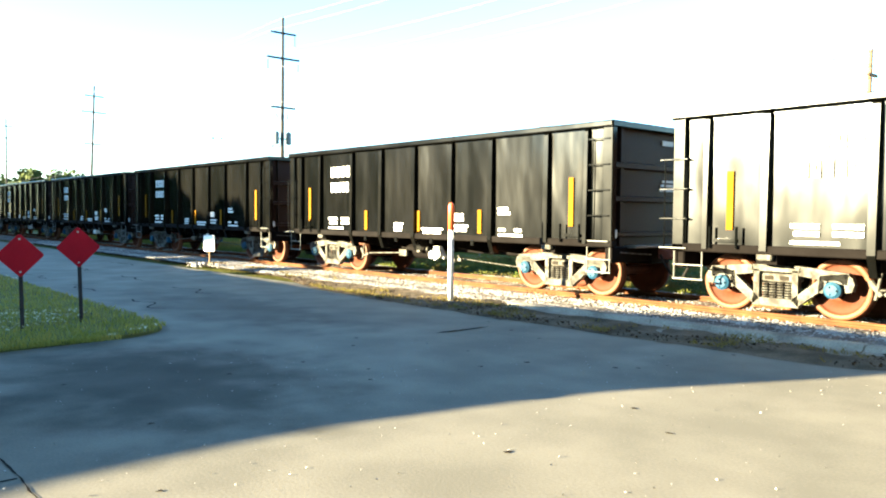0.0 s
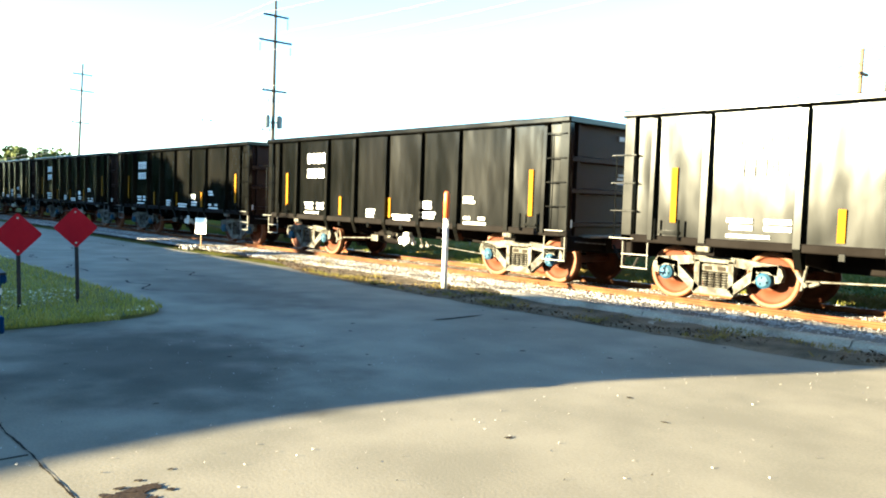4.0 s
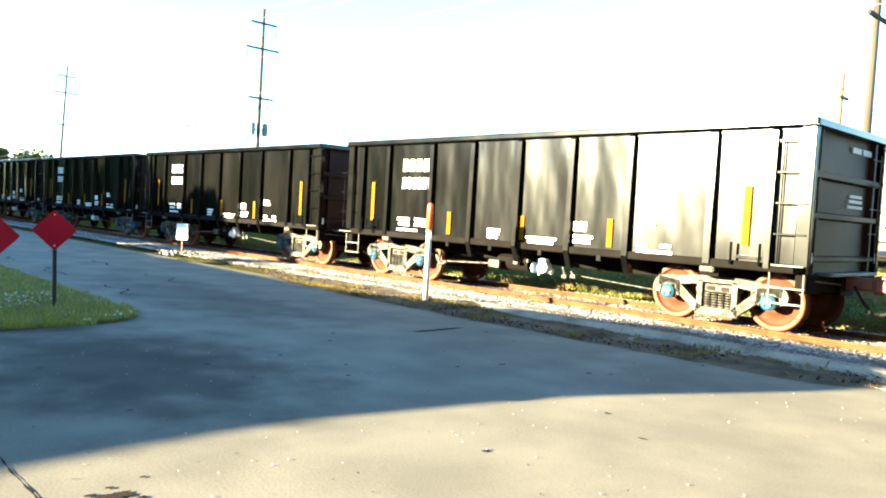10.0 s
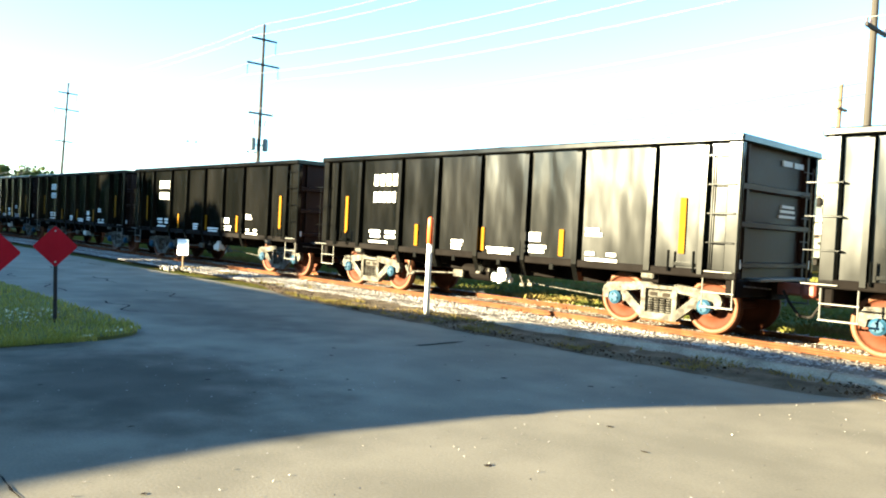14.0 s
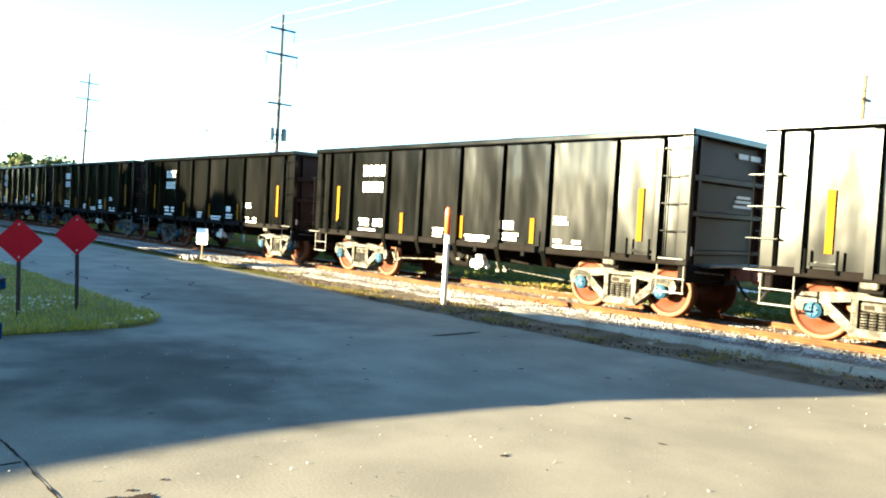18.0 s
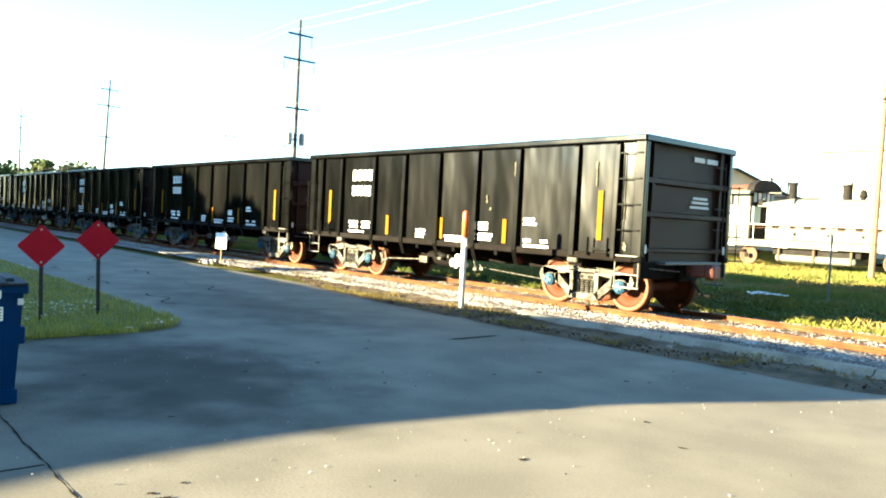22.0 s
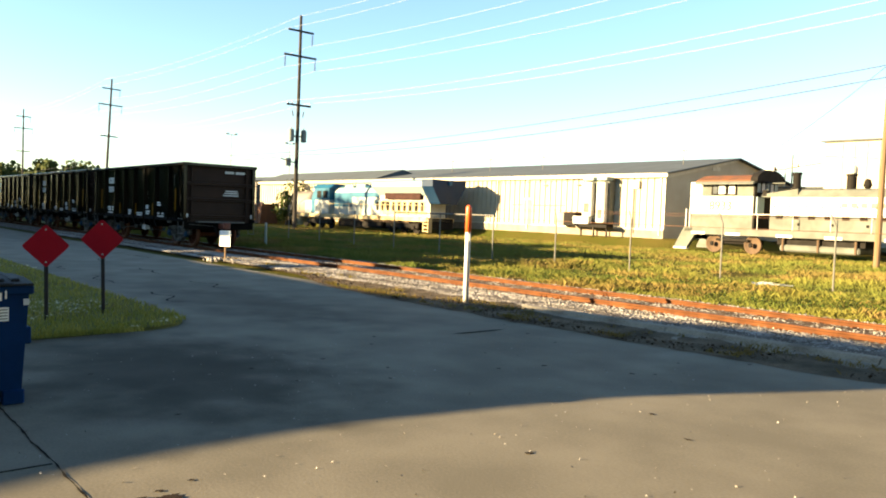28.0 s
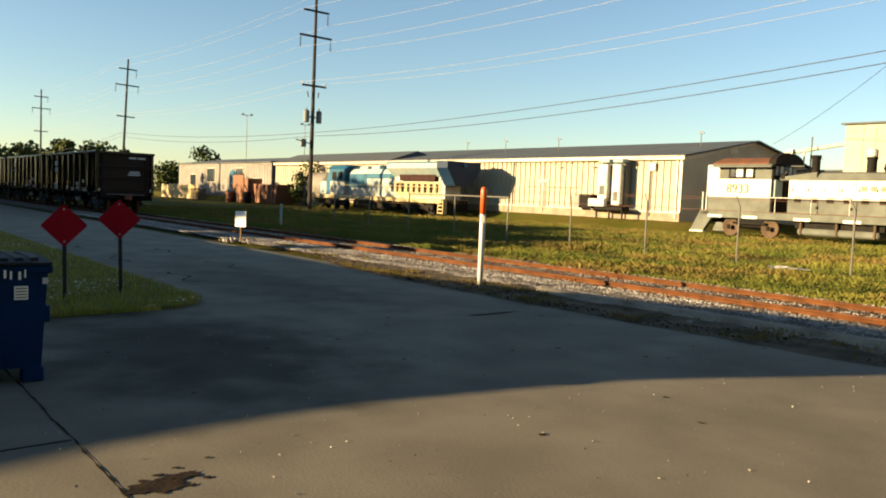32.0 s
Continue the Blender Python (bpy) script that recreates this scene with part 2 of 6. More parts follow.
M_TRUCK = material("dusty_cast_steel", (0.105, 0.1, 0.084), 0.7, 0.0, alt=(0.018, 0.014, 0.01), scale=9, fine=40, mix=0.85, bump=0.4, spec=0.15)
M_HOLE = material("painted_hole_shade", (0.01, 0.008, 0.006), 0.8, alt=(0.02, 0.015, 0.01), scale=6, mix=0.7, spec=0.1)
M_WHEEL = material("rust_orange_wheel", (0.07, 0.019, 0.0055), 0.75, 0.0, alt=(0.035, 0.01, 0.004), scale=3, fine=25, mix=0.7, bump=0.2, spec=0.15)
M_TREAD = material("worn_wheel_rim", (0.11, 0.042, 0.016), 0.6, 0.0, scale=3, spec=0.25)
M_CAP = material("blue_bearing_cap", (0.008, 0.04, 0.085), 0.6, alt=(0.02, 0.045, 0.06), scale=12, mix=0.6, spec=0.2)
M_YELLOW = material("yellow_reflector", (0.13, 0.06, 0.0006), 0.7, alt=(0.11, 0.05, 0.0008), scale=6, mix=0.5, bump=0, spec=0.03)
M_WHITE = material("white_stencil_paint", (0.5616, 0.5544, 0.5256), 0.6, alt=(0.432, 0.4176, 0.3888), scale=9, mix=0.4, bump=0)
M_SCRAPE = material("scraped_pale_metal", (0.1, 0.09, 0.06), 0.8, alt=(0.03, 0.027, 0.02), scale=9, mix=0.9, bump=0, spec=0.1)
M_REDRUST = material("red_oxide_iron", (0.13, 0.025, 0.01), 0.6, alt=(0.07, 0.025, 0.014), scale=6, mix=0.7)
M_REDSIGN = material("faded_red_sign", (0.36, 0.006, 0.016), 0.6, alt=(0.27, 0.006, 0.015), scale=5, fine=60, mix=0.5, bump=0.03, spec=0.1)
M_SIGNPOST = material("dark_brown_post", (0.0216, 0.0144, 0.01224), 0.8, scale=6)
M_BOLT = material("zinc_bolt", (0.432, 0.4176, 0.396), 0.4, 0.6, scale=10)
M_WSIGN = material("white_sign_board", (0.85, 0.84, 0.8), 0.7, alt=(0.7, 0.68, 0.62), scale=4, mix=0.4, bump=0.03)
M_MARKW = material("white_plastic_tube", (0.54, 0.54, 0.54), 0.45, alt=(0.4464, 0.4464, 0.4464), scale=3, mix=0.5, bump=0.03)
M_MARKO = material("orange_plastic_cap", (0.612, 0.0936, 0.0144), 0.45, alt=(0.504, 0.0864, 0.0216), scale=4, mix=0.5, bump=0.03)
M_BLUE = material("blue_dumpster_paint", (0.001, 0.026, 0.1), 0.6, alt=(0.002, 0.014, 0.045), scale=2.5, fine=16, mix=0.6, bump=0.12, spec=0.1)
M_LID = material("dark_plastic_lid", (0.008, 0.009, 0.011), 0.8, scale=4)
M_WOOD = material("weathered_pole_wood", (0.045, 0.04, 0.034), 0.9, alt=(0.025, 0.022, 0.02), scale=2, fine=30, mix=0.8, bump=0.4, stretch=(1, 1, 0.08), spec=0.1)
M_WOODP = material("tan_pole_wood", (0.15, 0.1, 0.058), 0.9, alt=(0.09, 0.06, 0.038), scale=2, fine=30, mix=0.8, bump=0.4, stretch=(1, 1, 0.08), spec=0.1)
M_GALV = material("galvanised_steel", (0.13, 0.125, 0.11), 0.6, 0.4, scale=6)
M_POLEST = material("weathered_grey_transformer", (0.1224, 0.144, 0.144), 0.6, 0.2, scale=4)
M_INSUL = material("dark_insulator", (0.0648, 0.0432, 0.036), 0.35, scale=8)
M_WIRE = material("bright_aluminium_wire", (0.288, 0.288, 0.2808), 0.6, 0.0, scale=2, bump=0)
M_CABLE = material("black_cable", (0.0144, 0.0144, 0.01584), 0.6, scale=2, bump=0)
M_METALWALL = material("cream_metal_siding", (0.36, 0.325, 0.245), 0.65, alt=(0.28, 0.25, 0.18), scale=0.4, fine=6, mix=0.6, bump=0.05, spec=0.2)
M_TRIM = material("pale_metal_trim", (0.43, 0.385, 0.29), 0.5, scale=1)
M_BROWN = material("dark_brown_shade_block", (0.02, 0.016, 0.012), 0.9, alt=(0.012, 0.01, 0.008), scale=0.5, mix=0.8, spec=0.1)
M_ROOF = material("dark_metal_roof", (0.05, 0.06, 0.064), 0.75, 0.0, alt=(0.036, 0.043, 0.046), scale=0.4, mix=0.6, bump=0.05)
M_GREYWALL = material("grey_weathered_siding", (0.1728, 0.1584, 0.144), 0.7, alt=(0.1152, 0.1008, 0.0864), scale=0.4, mix=0.8)
M_BASE = material("block_plinth", (0.2448, 0.1944, 0.1368), 0.9, alt=(0.144, 0.1224, 0.0936), scale=1, mix=0.8)
M_GLASS = material("dark_window_glass", (0.0216, 0.0288, 0.036), 0.12, scale=1, bump=0, rough_var=0.05)
M_LWHITE = material("sunbleached_white_paint", (0.5, 0.5, 0.475), 0.6, alt=(0.36, 0.345, 0.3), scale=1.2, fine=12, mix=0.7, bump=0.05, spec=0.2)
M_LFADE = material("faint_brown_lettering", (0.12, 0.06, 0.02), 0.8, alt=(0.2, 0.13, 0.07), scale=4, mix=0.8, spec=0.1)
M_LGREY = material("weathered_grey_paint", (0.115, 0.122, 0.108), 0.75, alt=(0.07, 0.074, 0.064), scale=1.5, mix=0.7, spec=0.12)
M_LROOF = material("rusting_cab_roof", (0.15, 0.06, 0.028), 0.8, alt=(0.085, 0.05, 0.035), scale=1.5, mix=0.8, spec=0.1)
M_LBLUE = material("faded_blue_loco_paint", (0.008, 0.06, 0.12), 0.5, alt=(0.02, 0.095, 0.14), scale=1.0, mix=0.7, bump=0.05, spec=0.2)
M_LDEEP = material("dark_blue_loco_paint", (0.002, 0.014, 0.04), 0.55, alt=(0.005, 0.024, 0.055), scale=1.2, mix=0.7, bump=0.05, spec=0.2)
M_LPALE = material("pale_blue_grey_paint", (0.16, 0.25, 0.27), 0.6, alt=(0.3, 0.31, 0.28), scale=0.9, mix=0.8, bump=0.05, spec=0.2)
M_LHOOD = material("mottled_cream_paint", (0.46, 0.43, 0.35), 0.6, alt=(0.19, 0.225, 0.23), scale=0.7, mix=0.95, spec=0.2)
M_LCREAM = material("yellowed_sill_paint", (0.45, 0.36, 0.19), 0.65, alt=(0.25, 0.19, 0.1), scale=1.2, mix=0.8, spec=0.15)
M_GRILLE = material("red_brown_grille", (0.035, 0.014, 0.011), 0.8, alt=(0.015, 0.008, 0.007), scale=5, mix=0.8, spec=0.1)
M_LWHEEL = material("dusty_brown_wheel", (0.085, 0.058, 0.038), 0.85, scale=3, spec=0.1)
M_DARK = material("black_gear_and_painted_shade", (0.011, 0.0095, 0.008), 0.85, scale=3, spec=0.15)
M_LEAF = material("tree_leaves", (0.025, 0.04, 0.008), 0.7, alt=(0.046, 0.055, 0.011), scale=0.4, fine=3, mix=0.9, bump=0, spec=0.1)
M_BARK = material("tree_bark", (0.072, 0.054, 0.036), 0.9, scale=3, fine=20, bump=0.5)
M_RUSTBOX = material("rust_red_steel_box", (0.17, 0.06, 0.02), 0.8, alt=(0.1, 0.045, 0.022), scale=1.3, mix=0.8, bump=0.2)


# ---- building blocks ----
def thing(name, label, category, group="", kind="", m=None):
    ob = new(name)
    tagged(ob, label, category, group, kind)
    ob.empty_display_size = 0.2
    if m is not None:
        ob.matrix_basis = m
    return ob


def mesh_of(bm, name, mat, smooth=False):
    me = bpy.data.meshes.new(name)
    bm.to_mesh(me)
    bm.free()
    for mm in (mat if isinstance(mat, (list, tuple)) else (mat,)):
        me.materials.append(mm)
    if smooth:
        me.polygons.foreach_set("use_smooth", [True] * len(me.polygons))
    return me


def part(name, bm, mat, parent=None, label="", smooth=False):
    ob = new(name, mesh_of(bm, name, mat, smooth))
    if parent is not None:
        ob.parent = parent
    return tagged(ob, label)


def whole(name, bm, mat, label, category, group="", kind="", m=None, smooth=False):
    ob = new(name, mesh_of(bm, name, mat, smooth))
    tagged(ob, label, category, group, kind)
    if m is not None:
        ob.matrix_basis = m
    return ob


def box(x0, x1, y0, y1, z0, z1, bevel=0.0, bm=None):
    bm = bm or bmesh.new()
    c = bmesh.ops.create_cube(bm, size=1, matrix=Matrix.Translation(((x0 + x1) / 2, (y0 + y1) / 2, (z0 + z1) / 2))
                              @ Matrix.Diagonal((abs(x1 - x0), abs(y1 - y0), abs(z1 - z0), 1)))
    if bevel:
        es = list({e for v in c["verts"] for e in v.link_edges})
        bmesh.ops.bevel(bm, geom=es, offset=bevel, segments=1, affect="EDGES")
    return bm


def rod(a, b, r, seg=8, bm=None, r2=None):
    """A round bar from a to b."""
    bm = bm or bmesh.new()
    a, b = Vector(a), Vector(b)
    d = b - a
    bmesh.ops.create_cone(bm, cap_ends=True, segments=seg, radius1=r, radius2=r if r2 is None else r2, depth=d.length,
                          matrix=Matrix.Translation((a + b) / 2) @ d.to_track_quat("Z", "Y").to_matrix().to_4x4())
    return bm


def prism(pts, y0, y1, bm=None, axis="y"):
    """A flat outline in x and z (or, for axis x, in y and z) given thickness."""
    bm = bm or bmesh.new()
    def mk(p, d):
        return bm.verts.new((p[0], d, p[1]) if axis == "y" else (d, p[0], p[1]) if axis == "x" else (p[0], p[1], d))
    lo, hi = [mk(p, y0) for p in pts], [mk(p, y1) for p in pts]
    k = len(pts)
    bm.faces.new(lo)
    bm.faces.new(hi[::-1])
    for i in range(k):
        bm.faces.new((lo[i], hi[i], hi[(i + 1) % k], lo[(i + 1) % k]))
    bmesh.ops.recalc_face_normals(bm, faces=bm.faces)
    return bm


def lathe(profile, seg=20, axis="y", bm=None, centre=(0, 0, 0)):
    """Turns a profile of (radius, along) round an axis."""
    bm = bm or bmesh.new()
    rings = []
    for r, d in profile:
        ring = []
        for k in range(seg):
            a = 2 * math.pi * k / seg
            c, s = r * math.cos(a), r * math.sin(a)
            p = (c, d, s) if axis == "y" else (c, s, d)
            ring.append(bm.verts.new((p[0] + centre[0], p[1] + centre[1], p[2] + centre[2])))
        rings.append(ring)
    for a, b in zip(rings, rings[1:]):
        for k in range(seg):
            bm.faces.new((a[k], a[(k + 1) % seg], b[(k + 1) % seg], b[k]))
    bm.faces.new(rings[0])
    bm.faces.new(rings[-1][::-1])
    bmesh.ops.recalc_face_normals(bm, faces=bm.faces)
    return bm


def wire(name, pts, r, mat, parent, label=""):
    cu = bpy.data.curves.new(name, "CURVE")
    cu.dimensions, cu.bevel_depth, cu.bevel_resolution = "3D", r, 0
    sp = cu.splines.new("POLY")
    sp.points.add(len(pts) - 1)
    for q, p in zip(sp.points, pts):
        q.co = (*p, 1)
    cu.materials.append(mat)
    ob = new(name, cu)
    ob.parent = parent
    return tagged(ob, label)


def sag(a, b, drop, k=14):
    a, b = Vector(a), Vector(b)
    return [a.lerp(b, i / k) - Vector((0, 0, drop * 4 * (i / k) * (1 - i / k))) for i in range(k + 1)]


def scatter(name, mat, verts, faces, label, category, parent=None):
    me = bpy.data.meshes.new(name)
    me.from_pydata(verts.tolist(), [], faces.tolist())
    me.materials.append(mat)
    ob = new(name, me)
    return tagged(ob, label, category, kind="stuff")


# ---- ground ----
def sheet(name, x0, x1, y0, y1, z, step, mat, label, category, m=None, relief=0.0):
    """A level sheet in fine squares, softly uneven."""
    nx, ny = max(1, round((x1 - x0) / step)), max(1, round((y1 - y0) / step))
    bm = bmesh.new()
    g = [[bm.verts.new((x0 + (x1 - x0) * i / nx, y0 + (y1 - y0) * j / ny,
                        z + (relief * noise.noise((i * 0.7, j * 0.7, z)) if relief else 0))) for j in range(ny + 1)] for i in range(nx + 1)]
    for i in range(nx):
        for j in range(ny):
            bm.faces.new((g[i][j], g[i + 1][j], g[i + 1][j + 1], g[i][j + 1]))
    bmesh.ops.recalc_face_normals(bm, faces=bm.faces)
    for f in bm.faces:
        if f.normal.z < 0:
            f.normal_flip()
    return whole(name, bm, mat, label, category, kind="structure", m=m, smooth=True)


LAWN_EDGE_N, LAWN_EDGE_S = 4.35, 10.2
ROAD_N = 9.5
sheet("ground", -2500, 2500, -2500, 2500, -0.06, 500, M_GROUND, "flat grassy ground reaching to the horizon", "ground")
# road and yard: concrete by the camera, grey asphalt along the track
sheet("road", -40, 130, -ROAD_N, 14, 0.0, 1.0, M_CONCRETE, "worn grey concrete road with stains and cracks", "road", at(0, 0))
sheet("grass_field", -60, 110, -72, -15.0, -0.02, 2.0, M_GROUND, "mown grass field beyond the railway track", "grass", at(0, 0), relief=0.05)


def verge_edge(s):
    """How near the road the dirt verge comes, by the place along the track."""
    far = 1 / (1 + math.exp(-(s - 16.2) * 0.9))
    close = 1 / (1 + math.exp((s - 2.9) * 3.0))
    wob = 0.16 * noise.noise((s * 0.5, 1, 0)) + 0.1 * noise.noise((s * 1.9, 4, 0)) + 0.05 * noise.noise((s * 6, 4, 2))
    return 8.85 + 1.5 * far + 0.95 * close * (1 - far) + wob


def dirt_strip():
    bm = bmesh.new()
    prev = None
    for i in range(401):
        s = -20 + i * 0.2
        n0 = verge_edge(s)
        k = max(0.0, min(1.0, (9.9 - n0)))
        row = []
        for q in range(7):
            n = n0 + ((10.06 if s < 9.7 else 10.75) - n0) * q / 6
            z = 0.003 + 0.055 * min(1, q / 2) * k * (0.7 + 0.6 * noise.noise((s * 1.7, n * 2.5, 2))) + 0.03 * noise.noise((s * 4, n * 4, 0)) * (0 < q < 6) * k
            row.append(bm.verts.new((s, -n, max(z, 0.003) if q < 6 else 0.0)))
        if prev:
            for a in range(6):
                bm.faces.new((prev[a], row[a], row[a + 1], prev[a + 1]))
        prev = row
    bmesh.ops.recalc_face_normals(bm, faces=bm.faces)
    return whole("verge", bm, M_DIRT, "narrow strip of dark dirt and dead leaves beside the road", "verge", kind="structure", m=at(0, 0), smooth=True)


def kerb():
    k = thing("kerb", "low concrete kerb and gutter in worn lengths, half covered by dirt", "kerb", kind="structure", m=at(0, 0))
    bm = prism([(0.0, -0.2), (0.0, 0.085), (0.025, 0.1), (0.17, 0.1), (0.2, 0.09), (0.24, 0.035), (0.9, 0.008), (0.9, -0.2)], 0.008, 2.992, axis="x")
    data = mesh_of(bm, "kerb_stone", M_SLAB)
    for i in range(7):
        o = new("kerb_stone", data)
        o.parent = k
        o.matrix_basis = pose(3.62 + (i - 5) * 3.0, -10.29 + 0.012 * noise.noise((i, 0, 0)), 0.004 * (i % 3), 0, 0, 0.15 * noise.noise((i, 5, 2)))
    return k


def ballast_bed():
    bm = bmesh.new()
    prof = ((10.25, 0.0), (10.8, 0.045), (11.4, 0.05), (11.9, 0.035), (12.8, 0.035), (13.7, 0.035), (14.3, 0.02), (15.2, -0.05))
    prev = None
    for i in range(301):
        s = -22 + i * 0.5
        row = [bm.verts.new((s, -n, z + 0.02 * noise.noise((s * 1.3, n * 1.3, 0)))) for n, z in prof]
        if prev:
            for a in range(len(prof) - 1):
                f = bm.faces.new((prev[a], row[a], row[a + 1], prev[a + 1]))
                f.material_index = 1 if 2 < a < 6 else 0
        prev = row
    bmesh.ops.recalc_face_normals(bm, faces=bm.faces)
    return whole("ballast_bed", bm, (M_STONE_BED, M_RUST_BED), "dusty pale ballast bed under the rusty track", "ballast", kind="structure", m=at(0, 0), smooth=True)


def stones(count, lo, hi, name, mat, label):
    rng = np.random.default_rng(5)
    base = np.array([(1, 0, 0), (-1, 0, 0), (0, 1, 0), (0, -1, 0), (0, 0, 1), (0, 0, -1)], float)
    tri = np.array([(0, 2, 4), (2, 1, 4), (1, 3, 4), (3, 0, 4), (2, 0, 5), (1, 2, 5), (3, 1, 5), (0, 3, 5)])
    s = lo[0] + (hi[0] - lo[0]) * rng.random(count) ** 1.25
    n = lo[1] + (hi[1] - lo[1]) * rng.random(count) ** 1.4
    size = rng.uniform(0.012, 0.036, count) * np.where(n < 11.8, 1.15, 0.9)
    v = base[None] * rng.uniform(0.6, 1.25, (count, 6, 1)) * size[:, None, None]
    ang = rng.uniform(0, 6.28, count)
    c, sn = np.cos(ang), np.sin(ang)
    x = v[..., 0] * c[:, None] - v[..., 1] * sn[:, None]
    y = v[..., 0] * sn[:, None] + v[..., 1] * c[:, None]
    z = v[..., 2] * 0.7 + np.where(n < 11, 0.03, np.where(n < 11.7, 0.045, 0.03))[:, None]
    p = np.stack([x + s[:, None], y - n[:, None], z], -1).reshape(-1, 3)
    f = (tri[None] + (np.arange(count) * 6)[:, None, None]).reshape(-1, 3)
    ob = scatter(name, mat, p, f, label, "ballast")
    ob.matrix_basis = at(0, 0)
    return ob


def blades(name, mat, places, height, width, label, lean=0.5, seed=3):
    """Upright grass blades, one bent strip of two triangles each, at the given places."""
    rng = np.random.default_rng(seed)
    k = len(places)
    a = rng.uniform(0, 6.28, k)
    h = height * rng.uniform(0.5, 1.3, k)
    d = np.stack([np.cos(a), np.sin(a)], -1)
    tip = rng.uniform(-1, 1, (k, 2)) * lean * h[:, None]
    p = np.asarray(places, float)
    w = width * rng.uniform(0.6, 1.3, (k, 1))
    v = np.zeros((k, 4, 3))
    v[:, 0, :2], v[:, 1, :2] = p[:, :2] - d * w, p[:, :2] + d * w
    v[:, 0, 2] = v[:, 1, 2] = p[:, 2]
    mid = p[:, :2] + tip * 0.35
    v[:, 2, :2], v[:, 2, 2] = mid + d * w * 0.7, p[:, 2] + h * 0.6
    v[:, 3, :2], v[:, 3, 2] = p[:, :2] + tip, p[:, 2] + h
    f = np.concatenate([np.array([[0, 1, 2]]) + 4 * np.arange(k)[:, None], np.array([[0, 2, 3]]) + 4 * np.arange(k)[:, None]])
    ob = scatter(name, mat, v.reshape(-1, 3), f, label, "grass")
    ob.matrix_basis = at(0, 0)
    return ob


def leaves_on_ground(name, mat, places, size, label, seed=9):
    """Small flat leaves or flower heads lying at odd tilts."""
    rng = np.random.default_rng(seed)
    k = len(places)
    a = rng.normal(size=(k, 3))
    a[:, 2] = abs(a[:, 2]) + 1.0
    a /= np.linalg.norm(a, axis=1)[:, None]
    t = np.cross(a, rng.normal(size=(k, 3)))
    t /= np.linalg.norm(t, axis=1)[:, None]
    b = np.cross(a, t)
    sz = size * rng.uniform(0.5, 1.3, (k, 1))
    p = np.asarray(places, float)
    v = np.stack([p - t * sz, p - b * sz * 0.7, p + t * sz, p + b * sz * 0.7], 1)
    f = np.array([[0, 1, 2, 3]]) + 4 * np.arange(k)[:, None]
    ob = scatter(name, mat, v.reshape(-1, 3), f, label, "plants")
    ob.matrix_basis = at(0, 0)
    return ob


def lawn():
    """Raised grass island with one rounded corner; s along, n across."""
    bm = bmesh.new()
    edge = []
    for k in range(13):
        a = math.pi / 2 * k / 12
        edge.append((LAWN_EDGE_S + 0.9 - 0.9 * math.sin(math.pi / 2 - a) - 0.0, LAWN_EDGE_N - 0.9 + 0.9 * math.sin(a)))
    outline = [(LAWN_EDGE_S - 0.6, -14)] + [(LAWN_EDGE_S - 0.25, 1.0)] + edge + [(40, LAWN_EDGE_N + 0.3), (70, LAWN_EDGE_N + 0.2), (70, -14)]
    top = [bm.verts.new((s, -n, 0.05)) for s, n in outline]
    low = [bm.verts.new((s, -n, -0.05)) for s, n in outline]
    bm.faces.new(top)
    for i in range(len(outline)):
        j = (i + 1) % len(outline)
        bm.faces.new((low[i], low[j], top[j], top[i]))
    bmesh.ops.recalc_face_normals(bm, faces=bm.faces)
    whole("lawn", bm, M_LAWNBED, "raised grass island with white clover beside the road", "lawn", kind="structure", m=at(0, 0))
    rng = np.random.default_rng(11)
    def inside(k, s1):
        s = LAWN_EDGE_S - 0.3 + (s1 - LAWN_EDGE_S) * rng.random(k) ** 1.6
        n = rng.uniform(-4, LAWN_EDGE_N + 0.05, k)
        ok = ~((s < LAWN_EDGE_S + 0.9) & (n > LAWN_EDGE_N - 0.9) & (np.hypot(s - LAWN_EDGE_S - 0.9, n - LAWN_EDGE_N + 0.9) > 0.95))
        return np.stack([s, -n, np.full(k, 0.045)], -1)[ok]
    blades("lawn_grass", M_LAWN, inside(60000, 34), 0.07, 0.006, "short green grass blades on the island")
    c = inside(11000, 26)
    keep = np.array([noise.noise((p[0] * 0.6, p[1] * 0.6, 3)) > 0.0 for p in c])
    c = c[keep]
    c[:, 2] += 0.07
    leaves_on_ground("clover_flowers", M_CLOVER, c, 0.021, "scattered white clover flowers in the grass")


